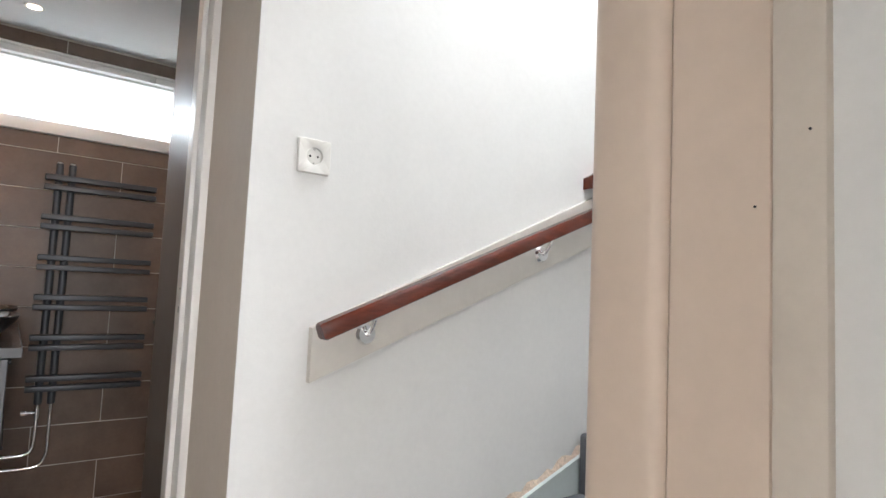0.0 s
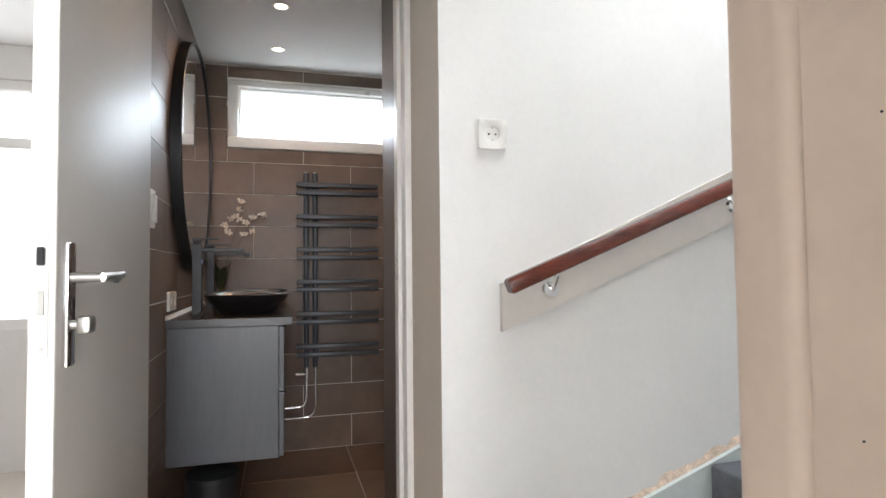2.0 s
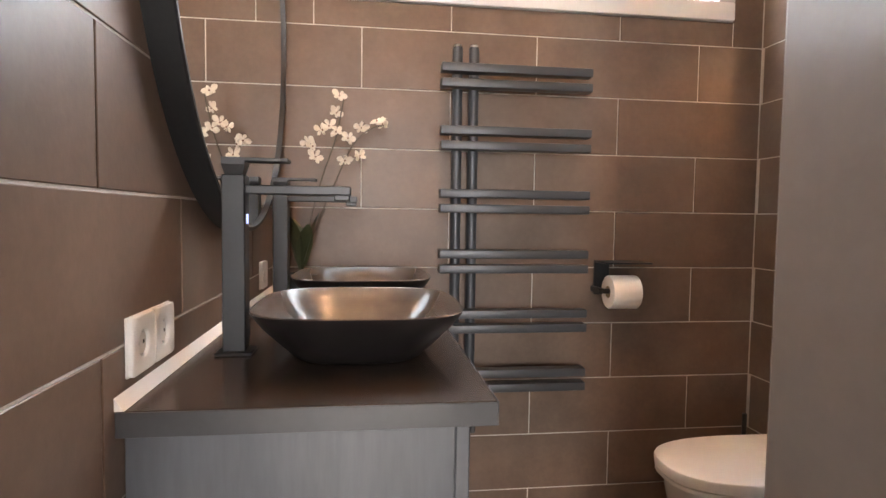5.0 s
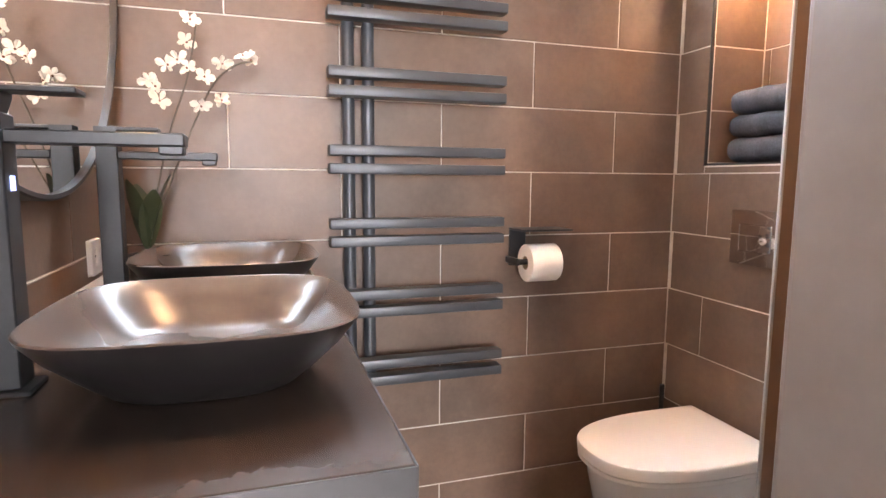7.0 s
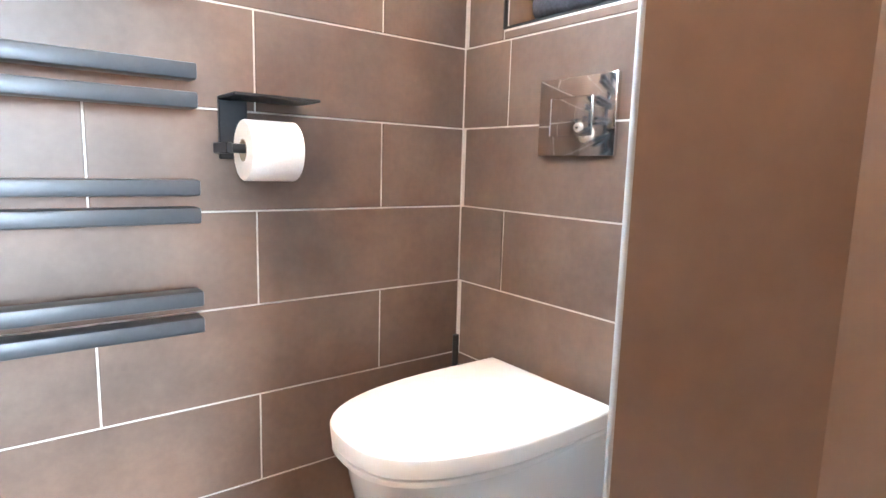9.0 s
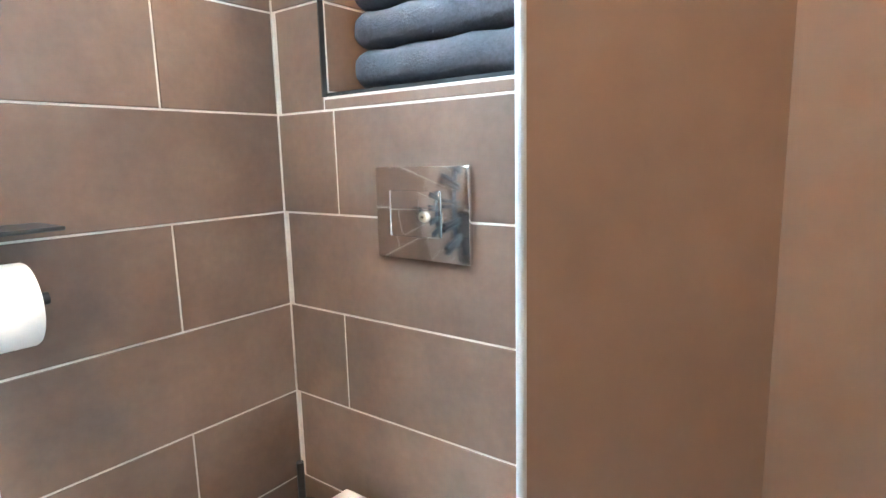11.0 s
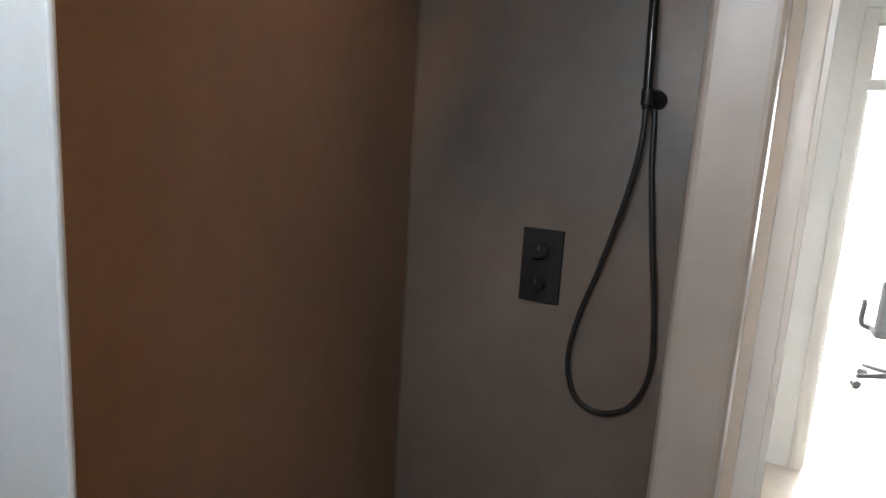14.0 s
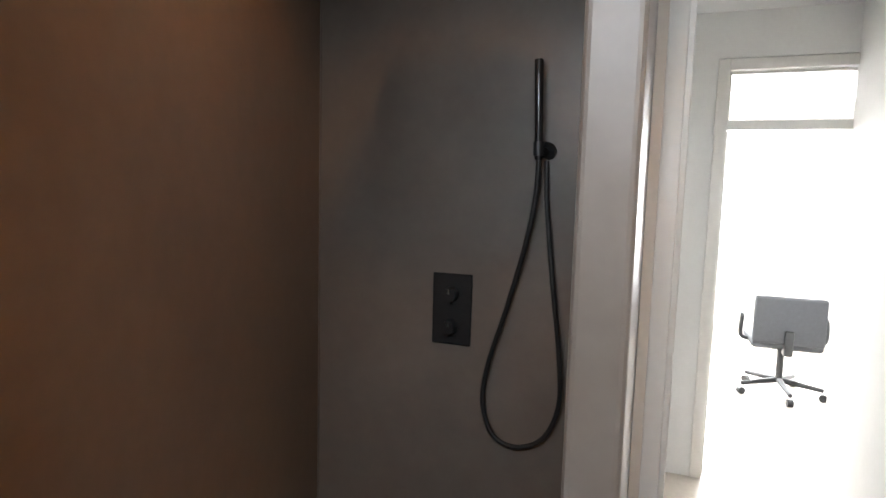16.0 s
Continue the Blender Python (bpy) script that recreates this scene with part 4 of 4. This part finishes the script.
structure("trim_niche_end", box(XT - 0.001, XT + 0.010, -0.6615, -0.6585, 1.225, 1.88), M_BLACK, "dark metal edge of the niche")


def towel(z, k):
    rnd = random.Random(20 + k)
    bm = bmesh.new()
    rings = []
    h, dep = 0.078 + rnd.uniform(-0.004, 0.004), 0.082
    for i in range(25):
        y = -0.178 - 0.402 * i / 24
        wob = 0.004 * math.sin(i * 0.9 + k) + rnd.uniform(-0.002, 0.002)
        end = 0.72 if i in (0, 24) else (0.92 if i in (1, 23) else 1.0)
        ring = []
        for q in range(20):
            t = 2 * math.pi * q / 20
            c, s = math.cos(t), math.sin(t)
            ring.append(bm.verts.new((XT + 0.115 + (dep + wob) * end * math.copysign(abs(c) ** 0.7, c) + rnd.uniform(-0.0012, 0.0012), y, z + h / 2 + (h / 2 + 0.4 * wob) * end * math.copysign(abs(s) ** 0.75, s))))
        rings.append(ring)
    skin(bm, rings, True, True)
    d = thing("rolled_towel", (XT + 0.115, -0.42, z), "dark grey folded bath towel in a stack in the niche", "towel", "towels in the niche")
    part("cloth", bm, M_TOWEL, d)
    curl = []
    for q in range(26):
        a = 0.55 * q
        rr = 0.004 + 0.00115 * q
        curl.append((XT + 0.105 + rr * 1.7 * math.cos(a), -0.582, z + h / 2 + rr * math.sin(a)))
    part("roll_end", tube(curl, 0.0042, 6), M_TOWEL, d)
    part("hem_label", box(XT + 0.060, XT + 0.085, -0.588, -0.584, z + 0.012, z + 0.024), M_PAPER, d, "small white care label")
    return h


spot(1.805, -0.235, 1.88)

zt = 1.233
for k in range(3):
    zt += towel(zt, k) - 0.006


# ---- shower ----
def shower_valve():
    d = thing("shower_valve", (1.44, YN, 1.13), "matt black rectangular built-in shower valve with two knobs", "shower valve")
    part("plate", box(1.370, 1.496, YN + 0.001, YN + 0.009, 1.038, 1.258, 0.002), M_BLACK, d)
    for z in (1.195, 1.095):
        k = part("knob", cyl((1.433, YN + 0.009, z), (1.433, YN + 0.042, z), 0.023, 0.021, 28, None, 0.002), M_BLACK, d)
        part("pointer", box(1.431, 1.435, YN + 0.0425, YN + 0.0440, z + 0.004, z + 0.018), M_STEEL, k)
    return d


shower_valve()


def hand_shower():
    d = thing("hand_shower", (1.17, YN, 1.62), "slim black stick hand shower with a long hose", "hand shower")
    h = cyl((1.160, YN + 0.001, 1.632), (1.163, YN + 0.012, 1.625), 0.027, 0.027, 28, None, 0.002)
    cyl((1.166, YN + 0.01, 1.625), (1.176, YN + 0.052, 1.632), 0.012, bm=h)
    part("wall_holder", h, M_BLACK, d)
    part("cradle", cyl((1.177, YN + 0.052, 1.612), (1.178, YN + 0.052, 1.650), 0.015), M_BLACK, d)
    part("stick", cyl((1.176, YN + 0.052, 1.600), (1.186, YN + 0.055, 1.872), 0.0115, 0.0125, 24, None, 0.002), M_GLOSSBLACK, d, "glossy black stick")
    hose = [(1.176, YN + 0.052, 1.60), (1.180, YN + 0.050, 1.50), (1.205, YN + 0.045, 1.36), (1.255, YN + 0.035, 1.17), (1.305, YN + 0.030, 1.00), (1.318, YN + 0.030, 0.88), (1.285, YN + 0.030, 0.785), (1.215, YN + 0.030, 0.757),
            (1.135, YN + 0.030, 0.795), (1.092, YN + 0.030, 0.90), (1.098, YN + 0.030, 1.05), (1.125, YN + 0.028, 1.25), (1.150, YN + 0.022, 1.45), (1.158, YN + 0.016, 1.55), (1.162, YN + 0.010, 1.60)]
    part("hose", tube(hose, 0.0075, 10), M_BLACK, d, "black metal hose")
    return d


hand_shower()


def rain_shower():
    d = thing("rain_shower", (1.44, YN, 2.05), "matt black square rain shower head on a wall arm", "shower head")
    part("flange", box(1.412, 1.474, YN + 0.001, YN + 0.010, 2.115, 2.177, 0.002), M_BLACK, d)
    part("arm", box(1.428, 1.458, YN + 0.010, YN + 0.43, 2.135, 2.157, 0.002), M_BLACK, d)
    part("neck", cyl((1.443, YN + 0.425, 2.110), (1.443, YN + 0.425, 2.140), 0.014), M_BLACK, d)
    part("head", box(1.318, 1.568, YN + 0.30, YN + 0.55, 2.098, 2.110, 0.003), M_BLACK, d)
    return d


rain_shower()

# ---- wall and floor tiles, one object each ----
TILE = {}


def tile_mesh(a, b):
    """A tile of a by b metres, 9 mm thick, its face towards local +z."""
    key = (round(a, 3), round(b, 3))
    if key not in TILE:
        bm = bmesh.new()
        bmesh.ops.create_cube(bm, size=1, matrix=Matrix.LocRotScale((0, 0, -0.0045), None, (a, b, 0.009)))
        rim = [e for e in bm.edges if all(v.co.z > -0.001 for v in e.verts)]
        bmesh.ops.bevel(bm, geom=rim, offset=0.0012, segments=1, affect="EDGES")
        TILE[key] = bm
    return TILE[key]


MESHES = {}


def tile(parent, m, a, b, material):
    key = (round(a, 3), round(b, 3), material.name)
    if key not in MESHES:
        me = bpy.data.meshes.new("tile")
        tile_mesh(a, b).to_mesh(me)
        me.materials.append(material)
        MESHES[key] = me
    ob = new("tile", MESHES[key])
    ob.parent = parent
    ob.matrix_parent_inverse = parent.matrix_basis.inverted()
    ob.matrix_basis = m
    return ob


G = 0.004


def courses(parent, to_world, s0, s1, z_top, first, material, holes=(), z_from=0.0):
    """Rows of 0.2 by 0.6 m tiles along s from s0 to s1; first(row) gives one joint. holes: (s0, s1, z0, z1)."""
    row = int(z_from / 0.2 + 0.001)
    while row * 0.2 < z_top - 0.01:
        z0, z1 = max(row * 0.2, z_from), min(row * 0.2 + 0.2, z_top)
        j = first(row)
        j -= 0.6 * math.ceil((j - s0) / 0.6)
        while j < s1 - 0.004:
            a, b = max(j, s0), min(j + 0.6, s1)
            j += 0.6
            if b - a < 0.012:
                continue
            cells = [(a, b, z0, z1)]
            for h0, h1, g0, g1 in holes:
                out = []
                for c0, c1, d0, d1 in cells:
                    if h1 <= c0 or h0 >= c1 or g1 <= d0 or g0 >= d1:
                        out.append((c0, c1, d0, d1))
                        continue
                    if h0 > c0:
                        out.append((c0, h0, d0, d1))
                    if h1 < c1:
                        out.append((h1, c1, d0, d1))
                    m0, m1 = max(c0, h0), min(c1, h1)
                    if g0 > d0:
                        out.append((m0, m1, d0, g0))
                    if g1 < d1:
                        out.append((m0, m1, g1, d1))
                cells = out
            for c0, c1, d0, d1 in cells:
                if c1 - c0 > 0.010 and d1 - d0 > 0.010:
                    tile(parent, to_world((c0 + c1) / 2, (d0 + d1) / 2), c1 - c0 - G, d1 - d0 - G, material)
        row += 1


def facing(origin, right, up):
    right, up = Vector(right), Vector(up)
    n = right.cross(up)
    m = Matrix((right, up, n)).transposed().to_4x4()
    return lambda s, z: Matrix.Translation(Vector(origin) + s * right + z * up) @ m


south = facing((0, 0, 0), (1, 0, 0), (0, 0, 1))
courses(bpy.data.objects["wall_south"], south, 0.0, XT, CEIL, lambda r: 0.29 if r % 2 == 0 else 0.59, M_TILE, [(0.133, 1.618, 1.888, 2.328)])
east = facing((0, 0, 0), (0, 1, 0), (0, 0, 1))
courses(bpy.data.objects["wall_east"], east, -1.868, 0.0, CEIL, lambda r: -1.53 if r % 2 else -1.23, M_TILE)
west = facing((XT, 0, 0), (0, -1, 0), (0, 0, 1))
courses(bpy.data.objects["wall_toilet"], west, 0.0, -YT, CEIL, lambda r: 0.165 if r % 2 else 0.61, M_TILE, [(0.140, 0.660, 1.222, 1.88)])
niche = facing((1.9480, 0, 0), (0, -1, 0), (0, 0, 1))
courses(bpy.data.objects["niche_back"], niche, 0.140, 0.660, 1.88, lambda r: 0.165 if r % 2 else 0.46, M_TILE, z_from=1.233)
for s, nrm in ((-0.141, -1), (-0.659, 1)):
    for z0, z1 in ((1.235, 1.40), (1.40, 1.60), (1.60, 1.80), (1.80, 1.88)):
        m = Matrix.Translation((XT + 0.113, s, (z0 + z1) / 2)) @ Matrix((Vector((nrm * -1.0, 0, 0)), Vector((0, 0, 1)), Vector((nrm * -1.0, 0, 0)).cross(Vector((0, 0, 1))))).transposed().to_4x4()
        tile(bpy.data.objects["wall_toilet"], m, 0.200 - G, z1 - z0 - G, M_TILE)
floor = facing((0, 0, -0.001), (1, 0, 0), (0, 1, 0))
fx, fy = [0.0, 0.255, 0.855, 1.455, XT], [-1.975, -1.70, -1.10, -0.50, 0.0]
for a, b in zip(fx, fx[1:]):
    for c, e in zip(fy, fy[1:]):
        if a >= 0.85 and c < -1.2:
            continue
        tile(bpy.data.objects["floor_bathroom"], floor((a + b) / 2, (c + e) / 2), b - a - 0.004, e - c - 0.004, M_FLOORTILE)
